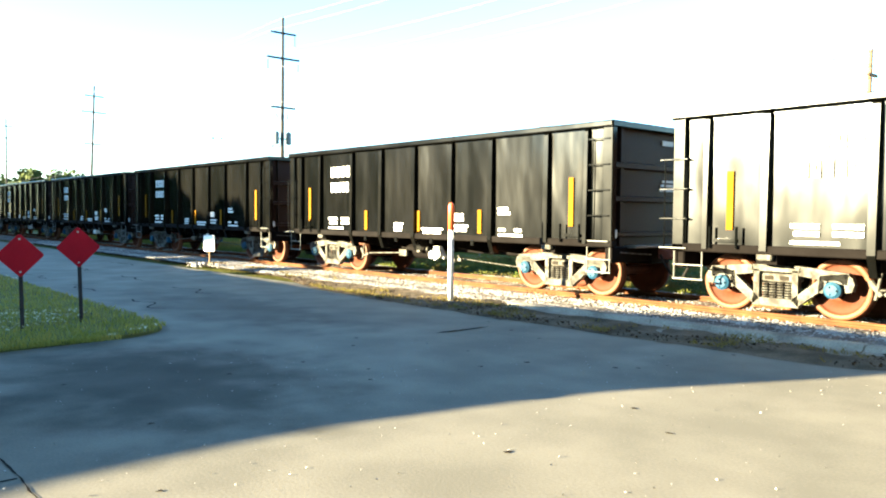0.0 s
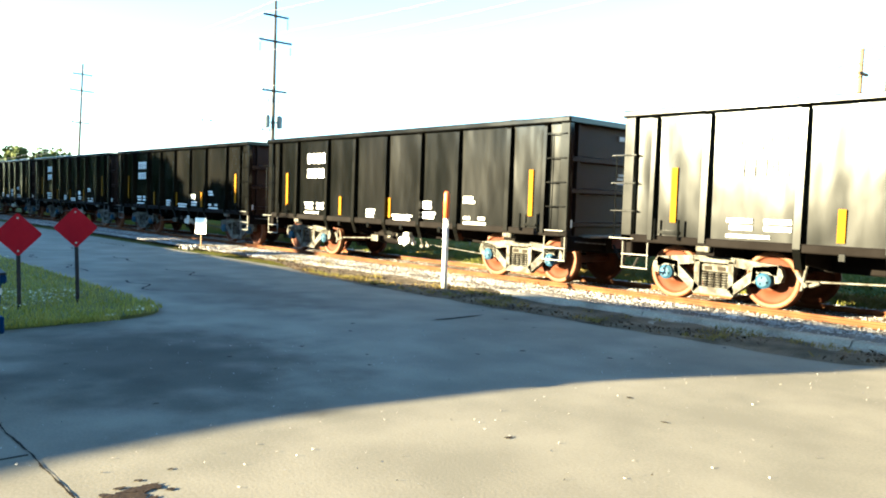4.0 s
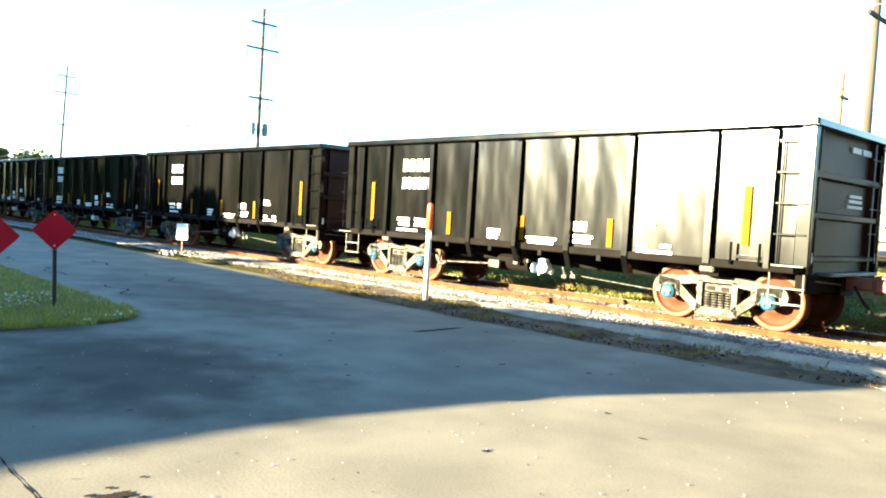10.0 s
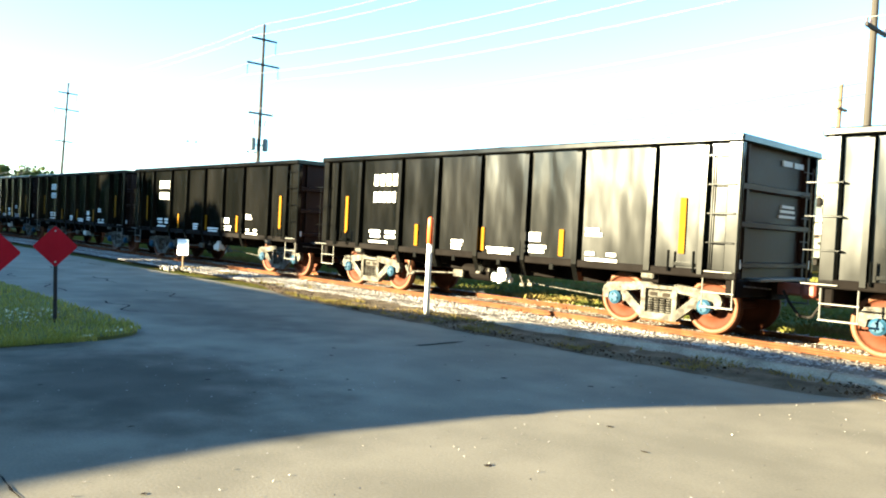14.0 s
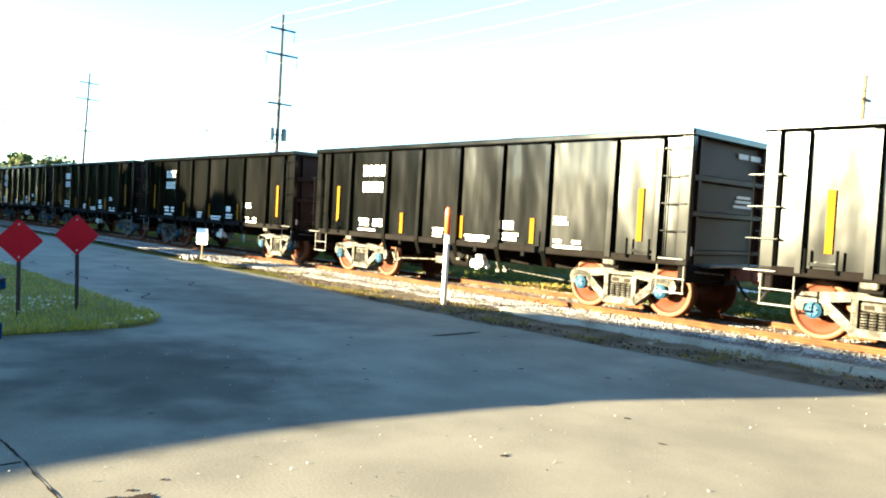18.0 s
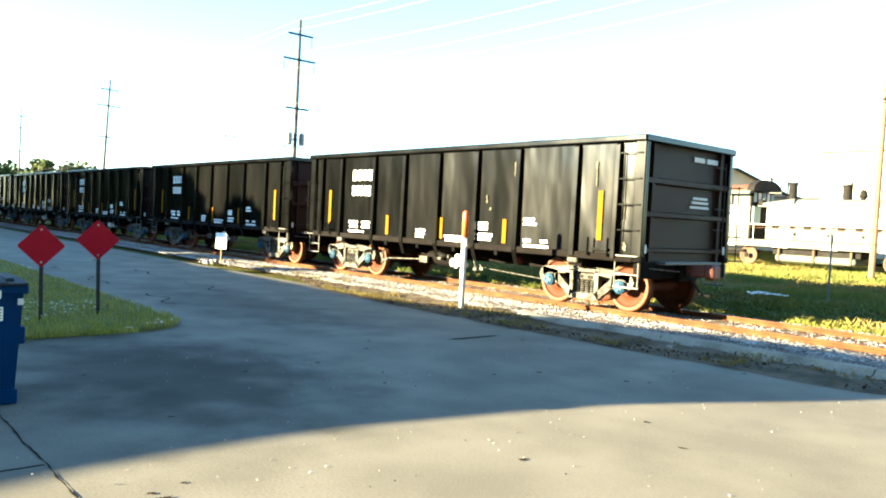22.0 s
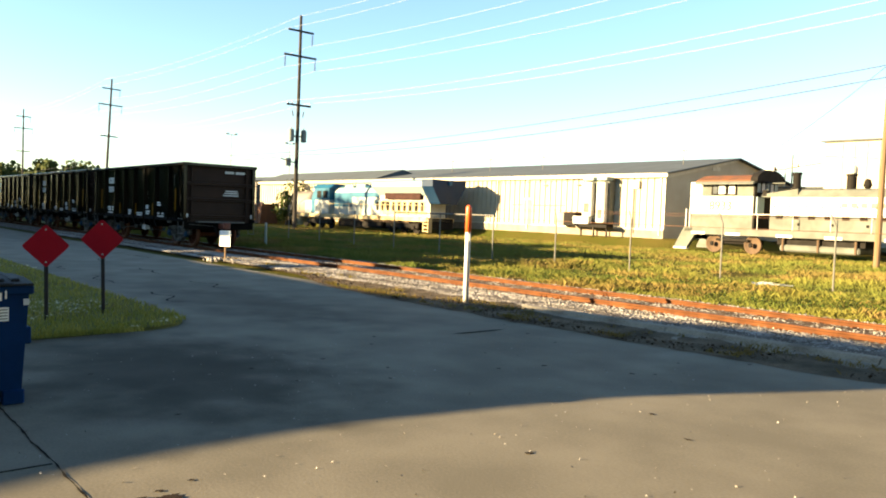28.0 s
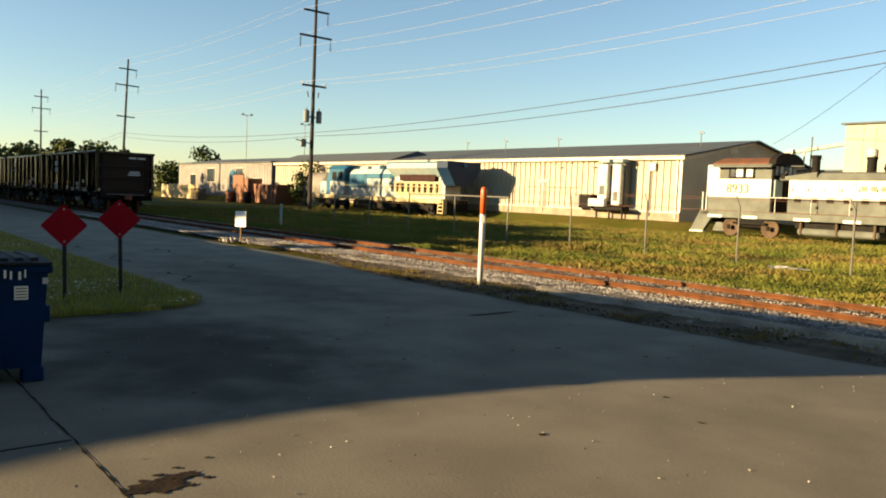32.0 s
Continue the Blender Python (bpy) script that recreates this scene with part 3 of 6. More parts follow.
def field_growth():
    rng = np.random.default_rng(21)
    k = 330000
    n = 14.6 + 34 * rng.random(k) ** 1.7
    s = rng.uniform(-4, 62, k)
    p = np.stack([s, -n, np.full(k, -0.03)], -1)
    dry = np.array([noise.noise((a * 0.22, b * 0.3, 7)) + 0.5 * noise.noise((a * 0.9, b * 0.9, 2)) for a, b, _ in p]) > 0.18
    dry |= (n > 19.2) & (n < 20.8) & (s > 12) & (s < 22) & (rng.random(k) > 0.35)
    lush = np.array([0.75 + 1.1 * noise.noise((a * 0.35, b * 0.35, 4)) + 0.8 * noise.noise((a * 1.3, b * 1.3, 8)) for a, b, _ in p])
    keep = rng.random(k) < np.clip(lush + 0.35, 0.15, 1)
    tall = np.clip(0.35 + 0.8 * lush, 0.3, 1.5)
    a, b = keep & ~dry, keep & dry
    blades("field_grass", M_BLADE, p[a], 0.13 * tall[a], 0.0048, "rough green grass beyond the track", 0.7)
    blades("field_dry_grass", M_BLADE_DRY, p[b], 0.15 * tall[b], 0.0045, "tufts of dry yellow grass beyond the track", 0.9)
    k = 14000
    n = 15.0 + 4.5 * rng.random(k) ** 1.2
    s = -2 + 22 * rng.random(k) ** 1.3
    w = np.stack([s, -n, 0.02 + 0.12 * rng.random(k)], -1)
    keep = np.array([noise.noise((a * 0.5, b * 0.5, 9)) > -0.1 for a, b, _ in w])
    leaves_on_ground("weeds", M_WEED, w[keep], 0.028, "broad-leaved green weeds at the track side")
    k = 16000
    s = 2.5 + 24 * rng.random(k)
    n = np.array([verge_edge(a) for a in s]) + 0.05 + 1.25 * rng.random(k) ** 1.4
    tuft = np.array([noise.noise((a * 1.1, b * 1.8, 23)) + 0.5 * noise.noise((a * 4, b * 4, 29)) for a, b in zip(s, n)])
    near = np.exp(-((s - 10.5) / 4.5) ** 2) * 0.35
    ok = (tuft + near > 0.44) & (n < 11.0)
    blades("verge_grass", M_BLADE_DRY, np.stack([s, -n, np.full(k, 0.03)], -1)[ok], 0.06, 0.006, "thin dry grass along the road edge", 0.9, 6)
    k = 5000
    s = -1 + 28 * rng.random(k) ** 1.3
    n = np.array([verge_edge(a) for a in s]) - 0.08 + 1.2 * rng.random(k)
    w = np.stack([s, -n, np.full(k, 0.04)], -1)
    keep = np.array([noise.noise((a * 0.9, b * 1.6, 19)) > -0.15 for a, b, _ in w]) & (n < 10.8)
    leaves_on_ground("leaf_litter", M_LITTER, w[keep], 0.024, "dead brown leaves along the road edge", 31)


def road_marks():
    """Joint between road and side slab, cross joints, tar patches and stains."""
    j = thing("road_joints", "dark open joints between concrete slabs", "road joint", kind="structure", m=at(0, 0))
    bm = bmesh.new()
    prev = None
    for i in range(240):
        s = -4 + i * 0.05
        off = 0.02 * noise.noise((s * 2, 0, 0)) + 0.012 * noise.noise((s * 7, 0, 4))
        wd = max(0.002, 0.006 + 0.009 * noise.noise((s * 3, 3, 0)) + 0.008 * noise.noise((s * 9, 3, 0)))
        row = [bm.verts.new((s, -1.27 + off - wd, 0.004)), bm.verts.new((s, -1.27 + off + wd, 0.004))]
        if prev:
            bm.faces.new((prev[0], row[0], row[1], prev[1]))
        prev = row
    part("long_joint", bm, M_TAR, j)
    for s in (5.22, 8.1, 2.3):
        bm = box(s - 0.008, s + 0.008, -1.26, 6, 0.0, 0.004)
        part("cross_joint", bm, M_TAR, j)
    def blot(s, n, ls, ln, mat, name, seed, z=0.005):
        bm = bmesh.new()
        ring = []
        for k in range(48):
            a = 2 * math.pi * k / 48
            r = 1 + 0.5 * noise.noise((math.cos(a) * 1.6 + seed, math.sin(a) * 1.6, seed)) + 0.4 * noise.noise((math.cos(a) * 4.5 + seed, math.sin(a) * 4.5, seed))
            ring.append(bm.verts.new((s + ls * r * math.cos(a), -n + ln * r * math.sin(a), z)))
        bm.faces.new(ring)
        part(name, bm, mat, j)
    blot(4.17, 1.45, 0.12, 0.15, M_STAIN, "oil_stain", 2.3)
    blot(4.24, 1.62, 0.06, 0.09, M_STAIN, "oil_drip", 7.3, 0.0065)
    for a, b, r in ((4.14, 1.72, 0.018), (4.32, 1.5, 0.02), (4.38, 1.63, 0.015), (4.08, 1.6, 0.02), (4.45, 1.85, 0.014)):
        blot(a, b, r, r * 1.5, M_STAIN, "oil_drip", a * 9)
    blot(8.05, 7.55, 0.05, 0.42, M_TAR, "tar_patch", 4.1)
    for k in range(26):
        blot(random.uniform(3.2, 9), random.uniform(1.6, 9), random.uniform(0.01, 0.03), random.uniform(0.01, 0.035), M_STAIN, "speck", k * 1.7)
    for k in range(7):
        s0, n0 = 13 + k * 1.9, 5.2 + (k * 1.7) % 3.4
        bm = bmesh.new()
        prev = None
        for i in range(12):
            x = s0 + i * 0.16
            y = -n0 + 0.35 * noise.noise((i * 0.25, k, 0))
            row = [bm.verts.new((x, y - 0.02, 0.004)), bm.verts.new((x, y + 0.02, 0.004))]
            if prev:
                bm.faces.new((prev[0], row[0], row[1], prev[1]))
            prev = row
        part("crack", bm, M_TAR, j)
    rng = np.random.default_rng(8)
    k = 700
    p = np.stack([rng.uniform(2, 9, k), -rng.uniform(1, 9.4, k), np.full(k, 0.006)], -1)
    leaves_on_ground("road_grit", M_STONE, p, 0.009, "loose pale grit on the road")


# ---- track ----
def track():
    t = thing("railway_track", "single rusty railway track on half-buried timber ties", "railway track", kind="structure", m=at(0, TRACK_N))
    prof = [(-0.068, 0), (0.068, 0), (0.068, 0.012), (0.014, 0.03), (0.011, 0.105), (0.035, 0.115), (0.035, 0.145), (0.028, 0.15),
            (-0.028, 0.15), (-0.035, 0.145), (-0.035, 0.115), (-0.011, 0.105), (-0.014, 0.03), (-0.068, 0.012)]
    for side in (-0.752, 0.752):
        for k in range(12):
            s0 = -25 + k * 11.9
            bm = prism([(side + a, RAIL_Z - 0.15 + b) for a, b in prof], s0 + 0.006, s0 + 11.9 - 0.006, axis="x")
            bm.faces.ensure_lookup_table()
            r = part("rail", bm, (M_RAIL, M_RAILTOP), t)
            for f in r.data.polygons:
                if f.normal.z > 0.9 and f.center.z > RAIL_Z - 0.01:
                    f.material_index = 1
            bm = box(s0 - 0.3, s0 + 0.3, side - 0.035, side + 0.035, RAIL_Z - 0.125, RAIL_Z - 0.045, 0.008)
            for q in (-0.22, -0.08, 0.08, 0.22):
                rod((s0 + q, side - 0.06, RAIL_Z - 0.08), (s0 + q, side + 0.06, RAIL_Z - 0.08), 0.016, 6, bm)
            part("joint_bar", bm, M_RAIL, t)
    tie = mesh_of(box(-0.11, 0.11, -1.28, 1.28, -0.12, 0.0, 0.012), "tie", M_TIE)
    plate = mesh_of(box(-0.09, 0.09, -0.17, 0.17, 0, 0.02, 0.004, box(-0.1, -0.06, -0.1, -0.07, 0.0, 0.045, 0, box(0.03, 0.07, 0.07, 0.1, 0, 0.045))), "tie_plate", M_RAIL)
    for i in range(150):
        s = -14 + i * 0.55
        o = new("tie", tie)
        o.parent = t
        o.matrix_basis = pose(s + 0.03 * noise.noise((i, 0, 0)), 0.05 * noise.noise((i, 3, 0)), 0.008 + 0.018 * noise.noise((i, 7, 0)), 0, 0, 2 * noise.noise((i, 9, 0)))
        if s < 32:
            for side in (-0.752, 0.752):
                o = new("tie_plate", plate)
                o.parent = t
                o.matrix_basis = pose(s, side, 0.012, 0, 0, 0)
    return t


# ---- gondola car ----
HALF_L, HALF_W = 5.6, 1.5
TOP, SILL = 3.2, 0.95
RIBS = (0.0, 1.28, -1.28, 2.53, -2.53, 4.04, -4.04, 5.0, -5.0)
TRUCK_X = 4.04
WHEEL_R, WHEELBASE = 0.457, 1.72


def dished(x0, x1, z0, z1, y, bulge, nx=5, nz=5, thick=0.012):
    """A sheet steel panel, slightly dished between its ribs."""
    bm = bmesh.new()
    g = []
    for i in range(nx + 1):
        for j in range(nz + 1):
            a, b = i / nx, j / nz
            g.append(bm.verts.new((x0 + (x1 - x0) * a, y - math.copysign(1, y) * bulge * 4 * a * (1 - a) * (0.4 + 0.6 * math.sin(math.pi * b)), z0 + (z1 - z0) * b)))
    for i in range(nx):
        for j in range(nz):
            q = i * (nz + 1) + j
            bm.faces.new((g[q], g[q + nz + 1], g[q + nz + 2], g[q + 1]))
    bmesh.ops.recalc_face_normals(bm, faces=bm.faces)
    bmesh.ops.solidify(bm, geom=bm.faces[:], thickness=thick)
    for e in bm.edges:
        if len(e.link_faces) != 2 or e.calc_face_angle(0) > 0.5:
            e.smooth = False
    return bm


def bars(lines, y, x_left, parent, label):
    """Unreadable stencilled writing as rows of plain bars. lines: (top, height, [(start, width), ...]); x falls to the right as seen from the road."""
    for top, h, runs in lines:
        for st, wd in runs:
            if h > 0.2:
                bm = box(x_left - st - wd, x_left - st, y, y + 0.004, top - h * 0.28, top)
                box(x_left - st - wd, x_left - st - wd * 0.62, y, y + 0.004, top - h, top - h * 0.28, 0, bm)
                box(x_left - st - wd * 0.38, x_left - st, y, y + 0.004, top - h, top - h * 0.28, 0, bm)
                box(x_left - st - wd * 0.62, x_left - st - wd * 0.38, y, y + 0.004, top - h, top - h * 0.72, 0, bm)
            else:
                bm = box(x_left - st - wd, x_left - st, y, y + 0.004, top - h, top)
            part("lettering_bar", bm, M_WHITE, parent, label)


def letters(n, w, gap):
    return [(i * (w + gap), w) for i in range(n)]


def wheelset(parent, x):
    r = WHEEL_R
    axle = part("wheelset", rod((0, -1.0, 0), (0, 1.0, 0), 0.085, 12), M_WHEEL, parent, "rusty axle with two wheels")
    axle.matrix_basis = pose(x, 0, r)
    for sgn in (1, -1):
        q = [(0.10, 0.78), (0.11, 0.84), (0.17, 0.84), (0.19, 0.80), (0.34, 0.77), (0.375, 0.79), (0.38, 0.815), (r - 0.012, 0.815), (r, 0.80), (r + 0.002, 0.72), (r + 0.026, 0.70), (r + 0.026, 0.685), (0.38, 0.68), (0.36, 0.72), (0.19, 0.745), (0.10, 0.72)]
        bm = lathe([(a, b * sgn) for a, b in q], 28)
        wh = part("wheel", bm, (M_WHEEL, M_TREAD), axle, "rust-orange cast wheel with a bright worn rim", True)
        for f in wh.data.polygons:
            if Vector((f.center.x, 0, f.center.z)).length > 0.385 and abs(f.center.y) > 0.76:
                f.material_index = 1
        bm = lathe([(0.12, 0.98 * sgn), (0.125, 1.09 * sgn), (0.10, 1.11 * sgn), (0.085, 1.125 * sgn), (0.02, 1.13 * sgn)], 16)
        for k in range(3):
            a = 2 * math.pi * k / 3
            rod((0.06 * math.cos(a), 1.12 * sgn, 0.06 * math.sin(a)), (0.06 * math.cos(a), 1.15 * sgn, 0.06 * math.sin(a)), 0.018, 6, bm)
        part("bearing_cap", bm, M_CAP, axle, "blue roller bearing end cap")
    return axle


def side_frame(parent, x, sgn):
    """Cast truck side frame with its two triangular windows and spring nest."""
    y0, y1 = 0.93 * sgn, 1.05 * sgn
    hub = WHEEL_R
    bm = bmesh.new()
    a = WHEELBASE / 2
    top = hub + 0.25
    def beam(p, q, h0, h1):
        d = (Vector((q[0] - p[0], q[1] - p[1]))).normalized()
        nrm = Vector((-d.y, d.x))
        prism([(x + p[0] + nrm.x * h0, p[1] + nrm.y * h0), (x + q[0] + nrm.x * h1, q[1] + nrm.y * h1),
               (x + q[0] - nrm.x * h1, q[1] - nrm.y * h1), (x + p[0] - nrm.x * h0, p[1] - nrm.y * h0)], y0, y1, bm)
    for e in (-1, 1):
        beam((e * (a + 0.2), hub + 0.17), (e * 0.36, top + 0.0), 0.085, 0.07)
        beam((e * (a - 0.13), hub + 0.11), (e * 0.3, hub - 0.24), 0.075, 0.068)
        beam((e * 0.3, hub - 0.22), (e * 0.3, top), 0.045, 0.045)
        # pedestal jaw wrapped round the bearing
        prism([(x + e * (a - 0.2), hub + 0.2), (x + e * (a - 0.22), hub - 0.04), (x + e * (a - 0.15), hub - 0.06), (x + e * (a - 0.13), hub + 0.08), (x + e * (a - 0.06), hub + 0.14),
               (x + e * (a + 0.06), hub + 0.14), (x + e * (a + 0.15), hub + 0.08), (x + e * (a + 0.17), hub - 0.03), (x + e * (a + 0.26), hub - 0.01),
               (x + e * (a + 0.29), hub + 0.1), (x + e * (a + 0.26), hub + 0.19), (x + e * (a + 0.18), hub + 0.25)], y0, y1, bm)
    beam((-0.38, top + 0.02), (0.38, top + 0.02), 0.05, 0.05)
    beam((-0.36, hub - 0.25), (0.36, hub - 0.25), 0.06, 0.06)
    bmesh.ops.recalc_face_normals(bm, faces=bm.faces)
    fr = part("side_frame", bm, M_TRUCK, parent, "dusty cream cast steel truck side frame")
    part("bolster_end", box(x - 0.25, x + 0.25, 0.6 * sgn, 1.0 * sgn, hub + 0.06, hub + 0.19, 0.02), M_TRUCK, fr)
    # near-black block painted in for the shade above the bolster end
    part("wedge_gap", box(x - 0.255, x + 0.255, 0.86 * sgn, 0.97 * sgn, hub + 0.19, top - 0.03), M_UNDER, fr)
    # dark pads stand in for the shade inside two bolster holes
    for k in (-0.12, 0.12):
        part("bolster_hole", box(x + k - 0.07, x + k + 0.07, 1.0 * sgn, 1.006 * sgn, hub + 0.09, hub + 0.155), M_HOLE, fr)
    # near-black plate behind the springs, in place of the shade there
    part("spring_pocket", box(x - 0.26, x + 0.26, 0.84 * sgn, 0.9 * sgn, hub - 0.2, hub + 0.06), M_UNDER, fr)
    for k in (-0.18, -0.06, 0.06, 0.18):
        bm = bmesh.new()
        for c in range(6):
            z = hub - 0.17 + c * 0.041
            lathe([(0.035, z - 0.011), (0.054, z - 0.006), (0.054, z + 0.006), (0.035, z + 0.011)], 10, "z", bm, (x + k, 0.985 * sgn, 0))
        part("coil_spring", bm, M_TRUCK, fr)
    part("frame_rib", box(x - 0.34, x + 0.34, 1.05 * sgn, 1.07 * sgn, top + 0.045, top + 0.065, 0.004), M_TRUCK, fr)
    part("side_bearing", box(x - 0.16, x + 0.2, 0.75 * sgn, 1.0 * sgn, top + 0.07, top + 0.13, 0.015), M_TRUCK, fr)
    return fr


def ladder(parent, x, sgn, z0, rungs, wid, y, step=0.456):
    bm = bmesh.new()
    for e in (-1, 1):
        rod((x + e * wid / 2, (y - 0.02) * sgn, z0), (x + e * wid / 2, (y - 0.02) * sgn, z0 + step * (rungs - 1) + 0.03), 0.011, 6, bm)
    la = part("ladder", bm, M_CAR, parent, "black steel corner ladder")
    for k in range(rungs):
        z = z0 + k * step
        bm = rod((x - wid / 2 - 0.04, (y + 0.05) * sgn, z), (x + wid / 2 + 0.04, (y + 0.05) * sgn, z), 0.012, 6)
        for e in (-1, 1):
            rod((x + e * (wid / 2 + 0.04), (y + 0.05) * sgn, z), (x + e * (wid / 2 + 0.04), (y - 0.05) * sgn, z), 0.012, 6, bm)
        part("rung", bm, M_GALV if k == 0 else M_CAR, la)


def gondola():
    car = thing("gondola_car", "glossy black steel gondola car with yellow side reflectors", "railway car", "gondola cars of the train")
    L, Wd = HALF_L, HALF_W
    sheet_y = Wd - 0.11
    for sgn in (1, -1):
        xs = sorted(RIBS)
        edges = [-L] + xs + [L]
        for i in range(len(edges) - 1):
            part("side_panel", dished(edges[i], edges[i + 1], SILL + 0.1, TOP - 0.1, sheet_y * sgn, 0.012), M_CAR, car, "", True)
        for i, x in enumerate(RIBS):
            heavy = abs(x) < 3
            w0 = 0.055 if abs(x) != 5.0 else 0.04
            lowz = SILL - 0.26 if heavy else SILL + 0.03
            prof = [(lowz, Wd - 0.25), (lowz, Wd - 0.12), (SILL + 0.05, Wd - 0.005), (TOP - 0.16, Wd - 0.03), (TOP - 0.09, Wd - 0.1), (TOP - 0.09, Wd - 0.25)]
            bm = prism([(b * sgn, a) for a, b in prof], x - w0, x + w0, axis="x")
            part("side_rib", bm, M_CARTOP, car)
        part("top_chord", box(-L - 0.02, L + 0.02, (Wd - 0.17) * sgn, (Wd + 0.02) * sgn, TOP - 0.11, TOP, 0.02), M_CARTOP, car)
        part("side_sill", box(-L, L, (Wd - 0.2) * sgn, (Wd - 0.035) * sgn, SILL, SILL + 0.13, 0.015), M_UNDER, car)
        # reflectors
        for x, z0, z1 in ((4.62, 1.31, 2.22), (-4.62, 1.31, 2.22), (1.95, 1.12, 1.60), (-0.12, 1.12, 1.60), (-2.16, 1.12, 1.62)):
            xx = x * sgn
            part("reflector", box(xx - 0.055, xx + 0.055, (sheet_y + 0.012) * sgn, (sheet_y + 0.02) * sgn, z0, z1), M_YELLOW, car, "yellow reflector strip")
        # corner ladders and grab irons
        ladder(car, -5.31 * sgn, sgn, 1.06, 5, 0.36, Wd - 0.06)
        ladder(car, 5.57 * sgn, sgn, 1.0, 4, 0.4, Wd - 0.06, 0.48)
        for e in (-1, 1):
            bm = rod((e * (L - 0.55), (Wd - 0.05) * sgn, SILL), (e * (L - 0.55), (Wd - 0.05) * sgn, 0.50), 0.013, 6)
            rod((e * (L - 0.05), (Wd - 0.05) * sgn, SILL), (e * (L - 0.05), (Wd - 0.05) * sgn, 0.50), 0.013, 6, bm)
            rod((e * (L - 0.57), (Wd - 0.05) * sgn, 0.50), (e * (L - 0.03), (Wd - 0.05) * sgn, 0.50), 0.016, 6, bm)
            rod((e * (L - 0.57), (Wd - 0.05) * sgn, 0.73), (e * (L - 0.03), (Wd - 0.05) * sgn, 0.73), 0.013, 6, bm)
            part("sill_step", bm, M_GALV, car, "bare steel stirrup step")
            # pull-down hooks beside the tall reflector
            bm = bmesh.new()
            for q in (4.45, 4.90):
                rod((e * q, (Wd + 0.0) * sgn, 1.02), (e * q, (Wd + 0.0) * sgn, 1.36), 0.02, 6, bm)
            box(e * 4.5, e * 4.86, (Wd - 0.12) * sgn, (Wd - 0.06) * sgn, 1.12, 1.17, 0, bm)
            part("tie_bracket", bm, M_CAR, car)
            part("truck_centre_plate", box(e * TRUCK_X - 0.12, e * TRUCK_X + 0.12, (Wd - 0.3) * sgn, (Wd - 0.05) * sgn, 0.86, 1.06, 0.02), M_TRUCK, car, "pale worn jacking pad")
        # small lugs under the sill
        for x in (-2.0, -0.65, 0.65, 1.9):
            part("sill_lug", box(x - 0.05, x + 0.05, (Wd - 0.09) * sgn, (Wd - 0.03) * sgn, SILL - 0.09, SILL + 0.03, 0.01), M_CAR, car)
    y = sheet_y + 0.012
    bars([(2.74, 0.27, letters(4, 0.16, 0.075)), (2.33, 0.25, letters(6, 0.115, 0.06))], y, 3.55, car, "white stencilled reporting marks")
    bars([(1.42, 0.07, [(0, 0.42), (0.6, 0.42)]), (1.31, 0.07, [(0.05, 0.37), (0.6, 0.42)]), (1.17, 0.05, [(0, 0.7)])], y, 3.67, car, "white stencilled data lines")
    bars([(1.31, 0.05, [(0, 0.36)]), (1.23, 0.05, [(0, 0.33)]), (1.15, 0.04, [(0, 0.3)])], y, 0.8, car, "small white stencil")
    bars([(1.21, 0.05, [(0, 0.75)]), (1.13, 0.05, [(0.05, 0.62)])], y, -0.24, car, "white stencilled line")
    bars([(1.54, 0.17, [(0, 0.3)]), (1.30, 0.06, [(0, 0.45)]), (1.21, 0.06, [(0, 0.4)])], y, -1.36, car, "white stencilled panel")
    bars([(1.67, 0.06, [(0, 0.3)]), (1.58, 0.06, [(0, 0.36)])], y, -2.70, car, "small white stencil")
    bars([(1.24, 0.06, [(0.0, 0.2), (0.45, 0.2)]), (1.13, 0.07, [(0, 0.68)])], y, -2.72, car, "white stencilled line")
    # ends
    for e in (-1, 1):
        part("end_panel", box(e * (L - 0.16), e * (L - 0.13), -Wd + 0.12, Wd - 0.12, SILL, TOP - 0.1), M_CAREND, car, "dusty brown-black end sheet, warm bounce light in its colour")
        part("end_top_chord", box(e * (L - 0.2), e * (L + 0.03), -Wd - 0.01, Wd + 0.01, TOP - 0.12, TOP + 0.004, 0.02), M_CARTOP, car)
        for z, h in ((2.42, 0.07), (1.82, 0.06), (1.18, 0.05)):
            bm = prism([(e * (L - 0.14), z - h), (e * (L - 0.03), z - h * 0.6), (e * (L - 0.03), z + h * 0.6), (e * (L - 0.14), z + h)], -Wd + 0.12, Wd - 0.12)
            part("end_brace", bm, M_CAREND, car)
        for sgn in (-1, 1):
            part("corner_post", box(e * (L - 0.22), e * (L - 0.005), (Wd - 0.16) * sgn, (Wd - 0.035) * sgn, SILL, TOP - 0.1, 0.015), M_CARTOP, car)
            part("end_post", box(e * (L - 0.14), e * (L - 0.05), (Wd - 0.42) * sgn, (Wd - 0.34) * sgn, SILL + 0.02, TOP - 0.12), M_CAREND, car)
            part("end_tag", box(e * (L - 0.03), e * (L - 0.02), (Wd - 0.22) * sgn, (Wd - 0.04) * sgn, 1.12, 1.27), M_WHITE, car, "white end placard")
        part("end_platform", box(e * (L - 0.12), e * (L + 0.16), -0.95, 0.95, SILL - 0.02, SILL + 0.03, 0.01), M_GALV, car, "pale grey end crossover step")
        part("end_sill", box(e * (L - 0.2), e * (L - 0.02), -Wd + 0.1, Wd - 0.1, SILL - 0.28, SILL + 0.0, 0.02), M_UNDER, car)
        bm = box(e * (L - 0.05), e * (L + 0.45), -0.09, 0.09, 0.72, 0.92, 0.03)
